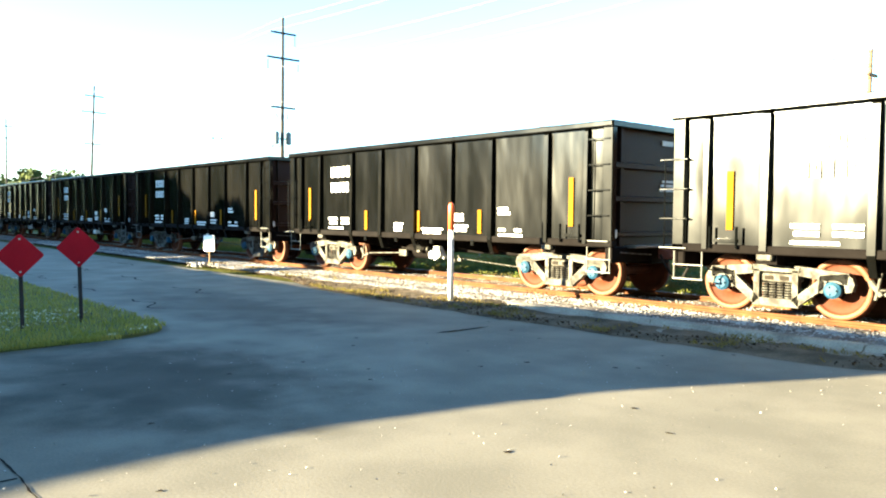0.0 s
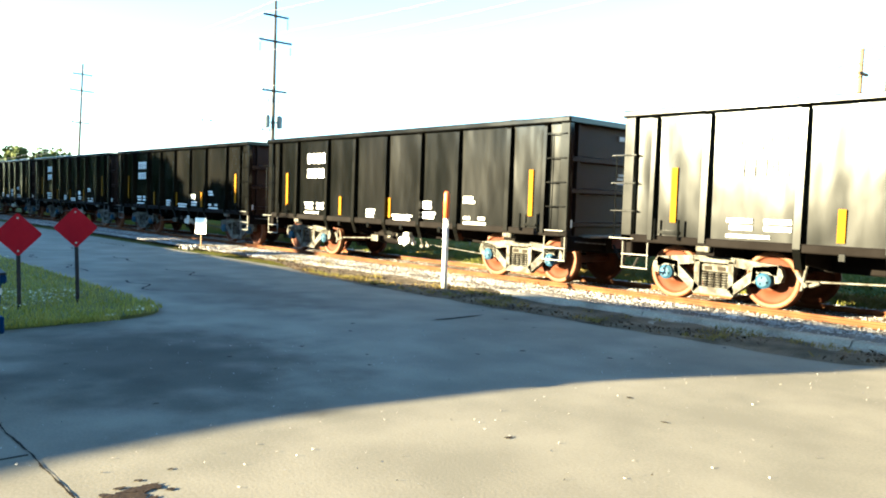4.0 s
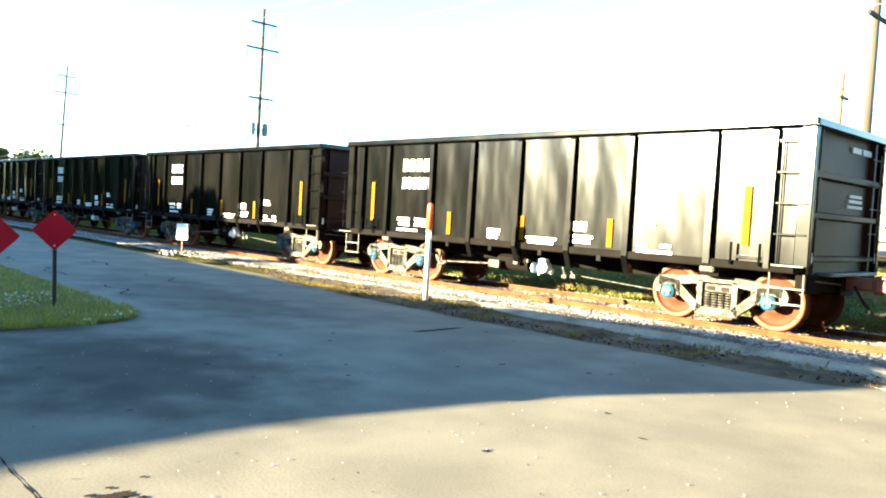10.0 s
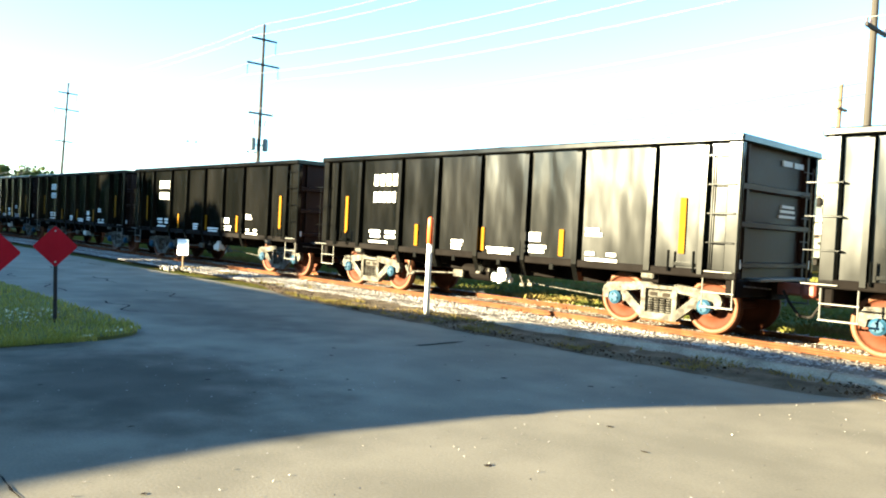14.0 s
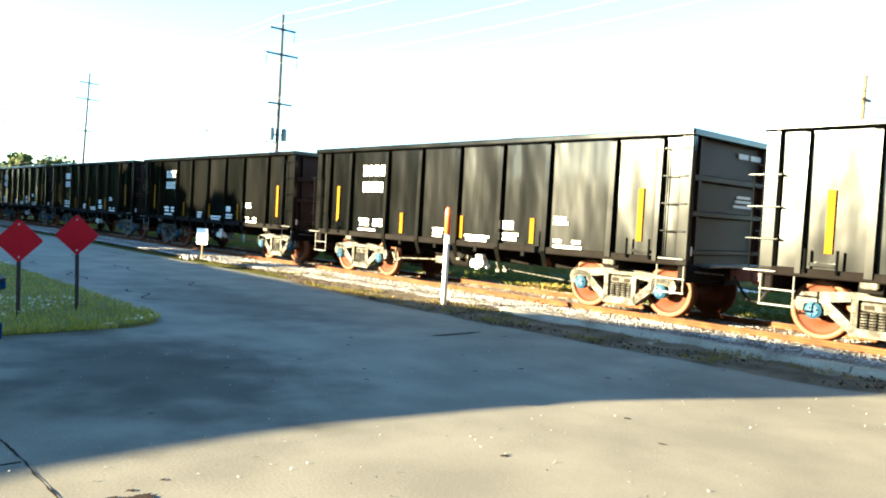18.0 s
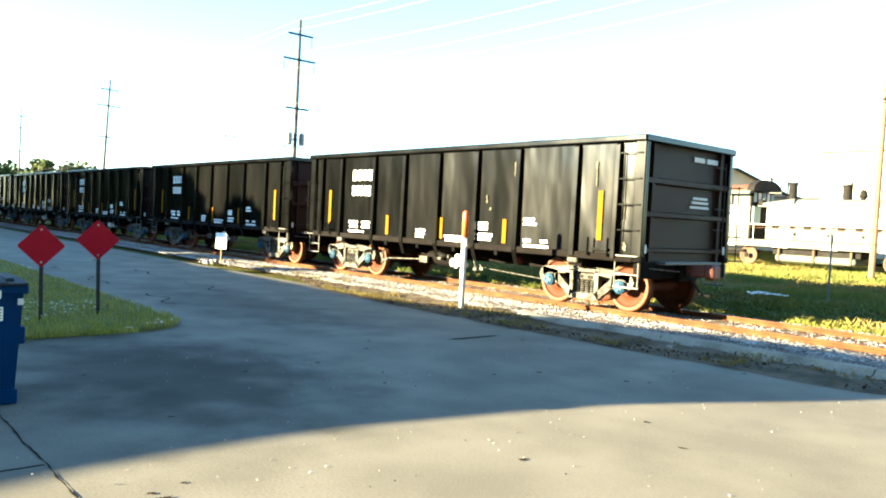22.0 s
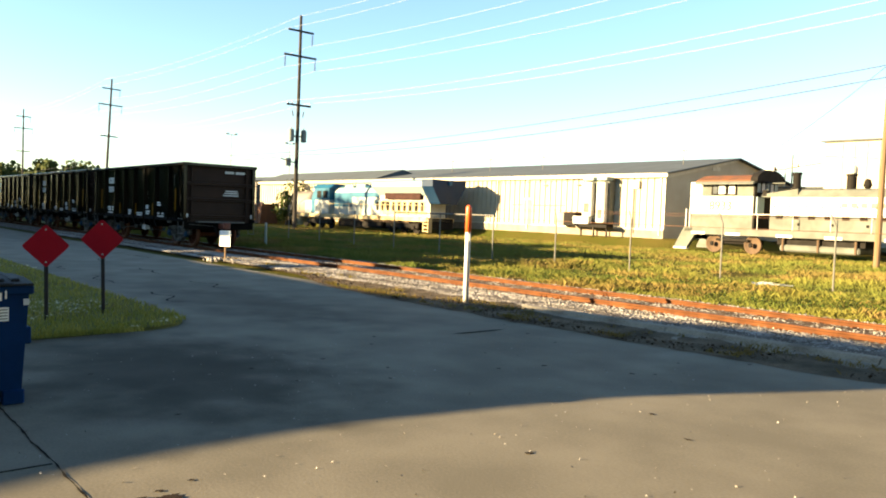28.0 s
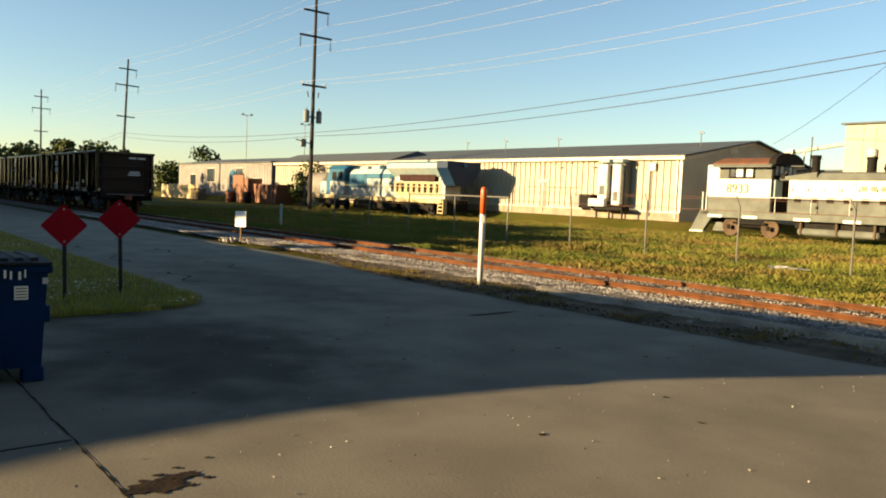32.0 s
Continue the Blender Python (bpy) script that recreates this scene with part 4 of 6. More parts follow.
        box(e * (L + 0.42), e * (L + 0.61), -0.17, 0.1, 0.68, 0.96, 0.04, bm)
        box(e * (L + 0.5), e * (L + 0.64), 0.1, 0.2, 0.72, 0.92, 0.03, bm)
        part("coupler", bm, M_REDRUST, car, "rusty red knuckle coupler")
        hose = [(e * (L + 0.25), 0.32, 0.8), (e * (L + 0.36), 0.33, 0.62), (e * (L + 0.5), 0.28, 0.42), (e * (L + 0.6), 0.2, 0.4)]
        bm = bmesh.new()
        for p, q in zip(hose, hose[1:]):
            rod(p, q, 0.024, 6, bm)
        part("air_hose", bm, M_DARK, car)
        bm = rod((e * (L + 0.04), Wd - 0.25, 0.86), (e * (L + 0.04), 0.3, 0.8), 0.014, 6)
        part("uncoupling_lever", bm, M_TRUCK, car)
        bm = rod((e * (L + 0.02), -Wd + 0.35, 1.1), (e * (L + 0.02), -Wd + 0.35, 2.9), 0.012, 6)
        for k in range(5):
            rod((e * (L + 0.02), -Wd + 0.35, 1.2 + k * 0.4), (e * (L + 0.02), -Wd + 0.75, 1.2 + k * 0.4), 0.011, 6, bm)
        part("end_ladder", bm, M_CAREND, car)
        for z, h, a0, a1 in ((2.95, 0.09, 0.22, 0.58), (2.95, 0.09, 0.66, 1.05), (2.2, 0.045, 0.25, 0.75), (2.12, 0.045, 0.2, 0.78), (2.03, 0.045, 0.15, 0.8)):
            part("lettering_bar", box(e * (L - 0.125), e * (L - 0.1), e * a0, e * a1, z - h, z), M_WHITE, car, "small white end stencil")
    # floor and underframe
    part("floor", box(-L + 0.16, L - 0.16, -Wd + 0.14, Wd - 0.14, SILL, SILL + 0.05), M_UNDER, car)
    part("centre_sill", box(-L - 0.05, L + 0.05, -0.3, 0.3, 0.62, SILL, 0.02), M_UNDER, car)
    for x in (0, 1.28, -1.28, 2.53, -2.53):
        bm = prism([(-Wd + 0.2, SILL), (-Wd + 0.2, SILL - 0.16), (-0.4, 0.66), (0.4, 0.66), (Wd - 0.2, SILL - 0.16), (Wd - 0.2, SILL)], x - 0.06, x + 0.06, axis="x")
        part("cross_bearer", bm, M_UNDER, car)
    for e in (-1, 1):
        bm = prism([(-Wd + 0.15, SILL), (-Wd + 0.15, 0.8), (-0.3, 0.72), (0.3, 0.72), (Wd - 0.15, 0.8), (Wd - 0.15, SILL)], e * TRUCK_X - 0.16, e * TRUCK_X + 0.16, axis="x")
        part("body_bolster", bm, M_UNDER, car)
    # brake gear
    bm = rod((-0.48, 0.98, 0.62), (-0.48, 1.14, 0.62), 0.11, 12)
    rod((-0.26, 1.0, 0.58), (-0.26, 1.13, 0.58), 0.09, 12, bm)
    rod((-0.62, 1.0, 0.54), (-0.12, 1.0, 0.64), 0.06, 8, bm)
    rod((-0.34, 1.05, 0.46), (-0.34, 1.05, 0.76), 0.05, 8, bm)
    box(-0.5, -0.3, 0.95, 1.1, 0.7, 0.78, 0.02, bm)
    part("brake_valve", bm, M_WHITE, car, "white painted brake valve")
    part("air_reservoir", rod((0.1, 0.75, 0.62), (0.95, 0.75, 0.62), 0.17, 14), M_UNDER, car)
    bm = rod((2.6, 1.0, 0.5), (0.9, 1.02, 0.58), 0.016, 6)
    box(0.75, 1.05, 0.98, 1.06, 0.5, 0.66, 0.01, bm)
    part("brake_rod", bm, M_TRUCK, car)
    bm = rod((-1.1, 0.9, 0.52), (-2.9, 0.85, 0.42), 0.011, 6)
    part("slack_rod", bm, M_TRUCK, car)
    part("slack_adjuster", rod((2.55, 1.0, 0.42), (2.7, 1.0, 0.62), 0.04, 8), M_TRUCK, car)
    for x, z0, z1 in ((-0.95, 0.5, 0.66), (-1.15, 0.52, 0.6), (0.3, 0.66, 0.86), (-0.05, 0.72, 0.9)):
        bm = rod((x, 1.02, z0), (x + 0.05, 1.04, z1), 0.022, 6)
        box(x - 0.06, x + 0.06, 0.98, 1.06, z0 - 0.05, z0 + 0.02, 0.01, bm)
        part("brake_hanger", bm, M_TRUCK, car)
    bm = rod((2.55, 1.02, 0.74), (2.62, 1.02, 0.36), 0.025, 6)
    rod((2.5, 1.02, 0.44), (2.35, 1.02, 0.5), 0.03, 6, bm)
    part("brake_lever", bm, M_TRUCK, car)
    # trucks
    for e in (-1, 1):
        x = e * TRUCK_X
        for sgn in (1, -1):
            side_frame(car, x, sgn)
        part("truck_bolster", box(x - 0.2, x + 0.2, -0.95, 0.95, 0.46, 0.7, 0.03), M_UNDER, car)
        for q in (-0.5, 0.5):
            part("brake_beam", box(x + q * WHEELBASE * 0.62 - 0.03, x + q * WHEELBASE * 0.62 + 0.03, -0.85, 0.85, 0.32, 0.4), M_UNDER, car)
    return car


CARS = 11
COUPLED = 12.40
LAST_S15 = -10.29
FIRST_CAR = gondola()
TRAIN = [FIRST_CAR] + [copy_thing(FIRST_CAR, at(LAST_S15 + k * COUPLED, TRACK_N, RAIL_Z)) for k in range(1, CARS)]
for x, z0, z1, w in ((-2.47, 1.9, 2.85, 0.03), (-2.4, 2.5, 2.8, 0.045), (-1.6, 1.95, 2.12, 0.05), (-1.72, 1.8, 1.86, 0.07), (-4.5, 2.3, 2.75, 0.05), (-4.58, 1.4, 1.75, 0.06), (-5.15, 1.7, 2.0, 0.05), (-5.2, 1.15, 1.3, 0.09)):
    scrape = []
    for k in range(10):
        a = k / 4 if k < 5 else (9 - k) / 4
        scrape.append((x + (1 if k < 5 else -1) * w * (0.35 + 0.6 * noise.noise((x * 7, a * 3, k))), z0 + (z1 - z0) * a))
    part("paint_scrape", prism(scrape, HALF_W - 0.097, HALF_W - 0.092), M_SCRAPE, FIRST_CAR, "pale scrape down to bare steel")
AXLES = []
for c in TRAIN:
    for x in (TRUCK_X, -TRUCK_X):
        for q in (-0.5, 0.5):
            AXLES.append((wheelset(c, x + q * WHEELBASE), x + q * WHEELBASE) if c is FIRST_CAR else None)
AXLES = [a for a in AXLES if a]
for c in TRAIN[1:]:
    for a, x in list(AXLES[:4]):
        o = a.copy()
        scene.collection.objects.link(o)
        o.parent = c
        for ch in a.children:
            q = ch.copy()
            scene.collection.objects.link(q)
            q.parent = o
        AXLES.append((o, x))


def run(t):
    return 3.387 * (t - 15) + 0.00263 * (t - 15) ** 2


dirt_strip()
kerb()
ballast_bed()
track()


# ---- roadside things ----
def marker_post():
    m = thing("marker_post", "white plastic utility marker post with an orange top", "marker post", m=pose(0.16, 14.46, 0))
    part("tube", lathe([(0.052, -0.1), (0.052, 1.38), (0.05, 1.39)], 18, "z"), M_MARKW, m, "white plastic tube", True)
    part("cap", lathe([(0.057, 1.36), (0.057, 1.80), (0.05, 1.84), (0.03, 1.865), (0.005, 1.87)], 18, "z"), M_MARKO, m, "orange plastic cap", True)
    part("label_plate", box(-0.035, 0.035, -0.056, -0.053, 1.2, 1.33), M_WHITE, m)
    return m


def diamond_sign(x, y, h, turn, lean):
    d = thing("diamond_sign", "red diamond-shaped warning sign on a dark post in the grass", "road sign", "red diamond signs", m=pose(x, y, 0, 0, lean, turn))
    half = 0.295
    post = box(-0.025, 0.025, 0.0, 0.045, -0.1, h - 0.1, 0.006)
    part("post", post, M_SIGNPOST, d, "dark brown steel post")
    c = h - half
    r = 0.03
    pts = []
    for ax, az in ((0, -1), (1, 0), (0, 1), (-1, 0)):
        for k in (-1, 0, 1):
            a = math.atan2(az, ax) + k * math.pi / 4
            pts.append((ax * (half - r * 1.4) + r * math.cos(a), c + az * (half - r * 1.4) + r * math.sin(a)))
    part("board", prism(pts, -0.006, 0.0), M_REDSIGN, d, "flat red diamond board")
    for z in (c + 0.22, c - 0.22):
        part("bolt", rod((0, -0.012, z), (0, -0.004, z), 0.014, 8), M_BOLT, d)
    return d


def white_sign():
    d = thing("small_sign", "small white square sign on a short stake in gravel", "sign", m=pose(-7.28, 23.8, 0, 0, 0, -24))
    pts = []
    for k in range(16):
        a = 2 * math.pi * k / 16
        pts.append((0.182 * math.copysign(1, math.cos(a)) + 0.03 * math.cos(a), 0.71 + 0.215 * math.copysign(1, math.sin(a)) + 0.03 * math.sin(a)))
    part("board", prism(pts, -0.01, 0.0), M_WSIGN, d, "white board with rounded corners")
    part("stake", box(-0.02, 0.02, 0.0, 0.03, -0.05, 0.6), M_WOODP, d, "wooden stake")
    bm = bmesh.new()
    rng = random.Random(4)
    for k in range(60):
        a, r = rng.uniform(0, 6.28), rng.random() ** 0.6 * 0.55
        z = 0.07 * (1 - r / 0.6)
        bmesh.ops.create_icosphere(bm, subdivisions=1, radius=rng.uniform(0.03, 0.07), matrix=Matrix.Translation((r * math.cos(a) * 1.5, r * math.sin(a) * 0.6, z)))
    tagged(part("gravel_mound", bm, M_STONE, d, "heap of pale gravel round the stake"), kind="stuff")
    return d


def blue_post():
    d = thing("low_post", "short pale blue plastic post in the grass", "post", m=pose(-9.01, 35.66, 0))
    part("tube", lathe([(0.06, -0.1), (0.06, 0.98), (0.05, 1.03), (0.01, 1.05)], 12, "z"), M_LPALE, d)
    return d


def dumpster():
    """Front-loading rubbish container; local x along its front, seen from its corner."""
    d = thing("dumpster", "blue steel dumpster with a dark lid, stickers and fork pockets", "dumpster", m=at(6.9, 1.48, 0, 0))
    x1, y1 = 0.82, 0.86          # depth away from the road, width along its front
    bm = bmesh.new()
    lo = [(0.05, 0.04, 0.12), (x1 - 0.08, 0.04, 0.12), (x1 - 0.08, y1 - 0.04, 0.12), (0.05, y1 - 0.04, 0.12)]
    hi = [(0, 0, 0.96), (x1, 0, 0.96), (x1, y1, 0.96), (0, y1, 0.96)]
    a, b = [bm.verts.new(p) for p in lo], [bm.verts.new(p) for p in hi]
    bm.faces.new(a)
    for i in range(4):
        j = (i + 1) % 4
        bm.faces.new((a[i], a[j], b[j], b[i]))
    bmesh.ops.recalc_face_normals(bm, faces=bm.faces)
    bmesh.ops.solidify(bm, geom=bm.faces[:], thickness=0.02)
    part("body", bm, M_BLUE, d, "scuffed blue steel body")
    part("top_rim", box(-0.03, 0.03, -0.03, y1 + 0.03, 0.9, 0.97, 0.012), M_BLUE, d)
    part("top_rim", box(0.03, x1 - 0.03, -0.03, 0.03, 0.9, 0.97, 0.012), M_BLUE, d)
    part("top_rim", box(0.03, x1 - 0.03, y1 - 0.03, y1 + 0.03, 0.9, 0.97, 0.012), M_BLUE, d)
    part("top_rim", box(x1 - 0.03, x1 + 0.03, -0.03, y1 + 0.03, 0.9, 0.97, 0.012), M_BLUE, d)
    for ya in (-0.02, y1 / 2 + 0.01):
        yb = ya + y1 / 2 + 0.01
        bm = prism([(-0.05, 0.972), (-0.05, 0.99), (0.3, 1.015), (x1, 1.005), (x1 + 0.02, 0.972)], ya, yb)
        for q in (0.25, 0.5, 0.75):
            box(0.05, x1 - 0.05, ya + q * (yb - ya) - 0.03, ya + q * (yb - ya) + 0.03, 0.99, 1.025, 0.01, bm)
        lid = part("lid", bm, M_LID, d, "dark ribbed plastic lid")
        part("lid_handle", rod((-0.06, ya + 0.15, 0.985), (-0.06, ya + 0.35, 0.985), 0.015, 6), M_LID, lid)
    part("hinge_bar", rod((x1 + 0.03, 0.0, 0.98), (x1 + 0.03, y1, 0.98), 0.02, 8), M_LID, d)
    for y in (0.5,):
        part("side_rib", box(-0.005, 0.05, y - 0.04, y + 0.04, 0.14, 0.9, 0.01), M_BLUE, d)
    part("side_rib", box(0.36, 0.44, -0.015, 0.05, 0.14, 0.9, 0.01), M_BLUE, d)
    part("fork_pocket", box(0.08, x1 - 0.1, -0.035, 0.04, 0.48, 0.62, 0.01), M_BLUE, d)
    for x, y in ((0.1, 0.1), (x1 - 0.12, 0.1), (0.1, y1 - 0.1), (x1 - 0.12, y1 - 0.1)):
        part("foot", box(x - 0.07, x + 0.07, y - 0.08, y + 0.08, 0.0, 0.12, 0.01), M_BLUE, d)
    part("sticker", box(-0.034, -0.024, 0.01, 0.05, 0.815, 0.865), M_WHITE, d, "white square sticker")
    part("sticker", box(-0.012, -0.004, 0.15, 0.25, 0.69, 0.8), M_WSIGN, d, "white printed label")
    bm = bmesh.new()
    for k in range(4):
        box(-0.016, -0.013, 0.16, 0.24, 0.705 + k * 0.024, 0.713 + k * 0.024, 0, bm)
    part("sticker_print", bm, M_GALV, d)
    for y, w, z in ((0.17, 0.012, 0.9), (0.205, 0.02, 0.885), (0.27, 0.015, 0.89), (0.31, 0.018, 0.9)):
        part("paint_scrape", box(-0.036, -0.029, y, y + w, z - 0.03, z + 0.035), M_WSIGN, d, "bare pale scrape")
    return d


marker_post()
diamond_sign(-5.57, 10.3, 1.35, 24, -0.8)
diamond_sign(-5.17, 11.12, 1.43, 18, -1.4)
white_sign()
blue_post()
dumpster()


def paper_scrap():
    """Crumpled white sheet caught in the grass."""
    bm = bmesh.new()
    g = [[bm.verts.new((i * 0.13, j * 0.11, 0.06 + 0.12 * abs(noise.noise((i * 0.9, j * 0.9, 5))))) for j in range(6)] for i in range(9)]
    for i in range(8):
        for j in range(5):
            if (i + j * 2) % 7:
                bm.faces.new((g[i][j], g[i + 1][j], g[i + 1][j + 1], g[i][j + 1]))
    bmesh.ops.solidify(bm, geom=bm.faces[:], thickness=0.01)
    return whole("plastic_sheet", bm, M_WSIGN, "crumpled white plastic sheet lying in the grass", "litter", m=at(9.8, 20.9, 0.02, 25))


paper_scrap()


# ---- fence beyond the track ----
def fence():
    f = thing("chain_link_fence", "rusting chain-link fence with barbed-wire arms in the grass", "fence", m=at(0, 21.7))
    for k in range(-3, 10):
        s = 9.09 + k * 3.35
        gate = k in (4, 5)
        h = 1.75 if gate else 2.0
        p = part("post", rod((s, 0, -0.1), (s, 0, h - (0 if gate else 0.25)), 0.028, 8), M_GALV, f, "weathered steel fence post")
        if not gate:
            part("barb_arm", rod((s, 0, h - 0.27), (s + 0.2, -0.12, h + 0.05), 0.02, 6), M_GALV, p)
    part("gate_rail", rod((9.09 + 4 * 3.35, 0, 1.74), (9.09 + 6 * 3.35, 0, 1.74), 0.03, 8), M_GALV, f, "gate top rail")
    for z in (1.62, 1.95, 2.02):
        wire("fence_wire", sag((-1, 0, z), (22.4, 0, z), 0.03), 0.004 if z > 1.7 else 0.007, M_RUSTBOX, f)
    return f


fence()


# ---- poles and wires ----
POLES = ((-14.8, 68.7), (-49.4, 106.0), (-82.8, 144.0), (18.7, 32.5))
ARM = W.copy()


def power_pole(i, x, y):
    p = thing("power_pole", "tall weathered wooden power pole with three crossarms", "power pole", "power line poles", m=pose(x, y, 0, 0, 2.4 if i == 1 else 0.3, 0) @ pose(0, 0, 0, 0, 0, RZ))
    part("shaft", rod((0, 0, -0.5), (0, 0, 18.9), 0.2, 10, None, 0.12), M_WOOD, p, "dark weathered wooden shaft")
    for z, half in ((17.5, 1.25), (15.3, 1.6), (11.0, 1.2)):
        a = part("crossarm", box(-0.17, -0.05, -half, half, z - 0.08, z + 0.08), M_WOOD, p)
        if z > 12:
            for e in (-1, 1):
                if z > 17 and e > 0:
                    continue
                bm = bmesh.new()
                for k in range(6):
                    lathe([(0.02, z - 0.2 - k * 0.15), (0.1, z - 0.22 - k * 0.15), (0.02, z - 0.3 - k * 0.15)], 8, "z", bm, (-0.1, e * (half - 0.1), 0))
                part("insulator", bm, M_INSUL, a)
        else:
            for e in (-1, 0.6, 1):
                part("insulator", rod((-0.1, e * (half - 0.1), z + 0.08), (-0.1, e * (half - 0.1), z + 0.3), 0.05, 8), M_INSUL, a)
    if i == 0:
        for e in (-0.62, 0.62):
            bm = lathe([(0.1, 7.75), (0.27, 7.8), (0.27, 8.75), (0.2, 8.85), (0.05, 8.9)], 14, "z", None, (0, e, 0))
            rod((0.08, e, 8.85), (0.08, e, 9.1), 0.03, 6, bm)
            rod((-0.08, e, 8.85), (-0.08, e, 9.1), 0.03, 6, bm)
            part("transformer", bm, M_POLEST, p, "grey can transformer")
        part("drop_arm", rod((0.0, 0.1, 5.9), (0.0, 1.6, 6.2), 0.05, 6), M_GALV, p)
        part("meter_box", box(0.05, 0.3, 0.5, 1.0, 5.6, 6.3, 0.03), M_POLEST, p)
        part("transformer_bracket", box(-0.05, 0.05, -0.6, 0.6, 8.2, 8.32), M_GALV, p)
        for e in (-0.5, 0.45):
            part("cutout", rod((0.05, e, 10.0), (0.1, e * 1.2, 10.5), 0.05, 6), M_INSUL, p)
    return p


for i, (x, y) in enumerate(POLES):
    power_pole(i, x, y)


def power_lines():
    g = thing("power_lines", "bright overhead power lines sagging between the poles", "power lines")
    ordered = [POLES[2], POLES[1], POLES[0], POLES[3], (POLES[3][0] + 33.5, POLES[3][1] - 36.5)]
    for (ax, ay), (bx, by) in zip(ordered, ordered[1:]):
        for z, off in ((16.4, -1.15), (17.6, 1.15), (14.2, -1.5), (14.2, 1.5), (18.85, 0.0), (11.3, -1.1), (11.3, 1.1)):
            o = -ARM * off
            wire("conductor", sag((ax + o.x, ay + o.y, z), (bx + o.x, by + o.y, z), 0.7), 0.011, M_WIRE, g)
        for za, zb, d in ((6.9, 8.8, 0.5), (6.6, 8.3, 0.7)):
            wire("service_cable", sag((ax, ay, zb if (bx, by) == POLES[0] else za), (bx, by, za if (bx, by) == POLES[0] else zb), d), 0.02, M_CABLE, g, "black service cable")
    return g


power_lines()


def wooden_pole():
    p = thing("wooden_pole", "tan wooden utility pole standing in the grass", "utility pole", m=pose(18.6, 34.7, 0, 0, -0.6, RZ))
    part("shaft", rod((0, 0, -0.4), (0, 0, 9.1), 0.14, 10, None, 0.1), M_WOODP, p)
    part("crossarm", box(-0.16, -0.05, -0.5, 0.5, 7.9, 8.02), M_WOODP, p)
    return p


wooden_pole()


def floodlight(x, y, h, arms):
    p = thing("yard_light", "slim yard lighting pole with paired lamp heads", "lamp pole", "yard lights", m=pose(x, y, 0, 0, 0, RZ))
    part("shaft", rod((0, 0, 0), (0, 0, h), 0.09, 8, None, 0.06), M_GALV, p)
    part("lamp_arm", rod((0, -arms, h - 0.15), (0, arms, h - 0.15), 0.04, 6), M_GALV, p)
    for e in (-1, 1):
        part("lamp_head", box(-0.2, 0.2, e * arms - 0.25, e * arms + 0.25, h - 0.15, h + 0.1, 0.04), M_GALV, p)
    return p


floodlight(-41.5, 138.0, 15.0, 0.8)
floodlight(-30.5, 136.0, 13.5, 0.7)


# ---- warehouse ----
YARD = 0.593
BANK_Z = 1.65 * (1 - YARD)


def yard(s, n):
    """Pose of a building on the raised yard; its plan is drawn at a larger scale."""
    return at(s * YARD, n * YARD, BANK_Z) @ Matrix.Diagonal((YARD, YARD, YARD, 1))


def bank():
    bm = bmesh.new()
    prev = None
    for i in range(121):
        s = 20 + i * 1.5
        k = min(max((s - 26) / 3, 0), 1)
        row = [bm.verts.new((s, -n, z * k - 0.03 * (1 - k) + 0.04 * noise.noise((s * 0.4, n, 1)))) for n, z in ((42.7, -0.04), (43.3, 0.12), (44.1, 0.5), (44.5, 0.66), (60, 0.67), (90, 0.67))]
        if prev:
            for a in range(5):
                bm.faces.new((prev[a], row[a], row[a + 1], prev[a + 1]))
        prev = row
    bmesh.ops.recalc_face_normals(bm, faces=bm.faces)
    return whole("bank", bm, M_GROUND, "low grassy bank along the warehouse", "bank", kind="structure", m=at(0, 0), smooth=True)


bank()

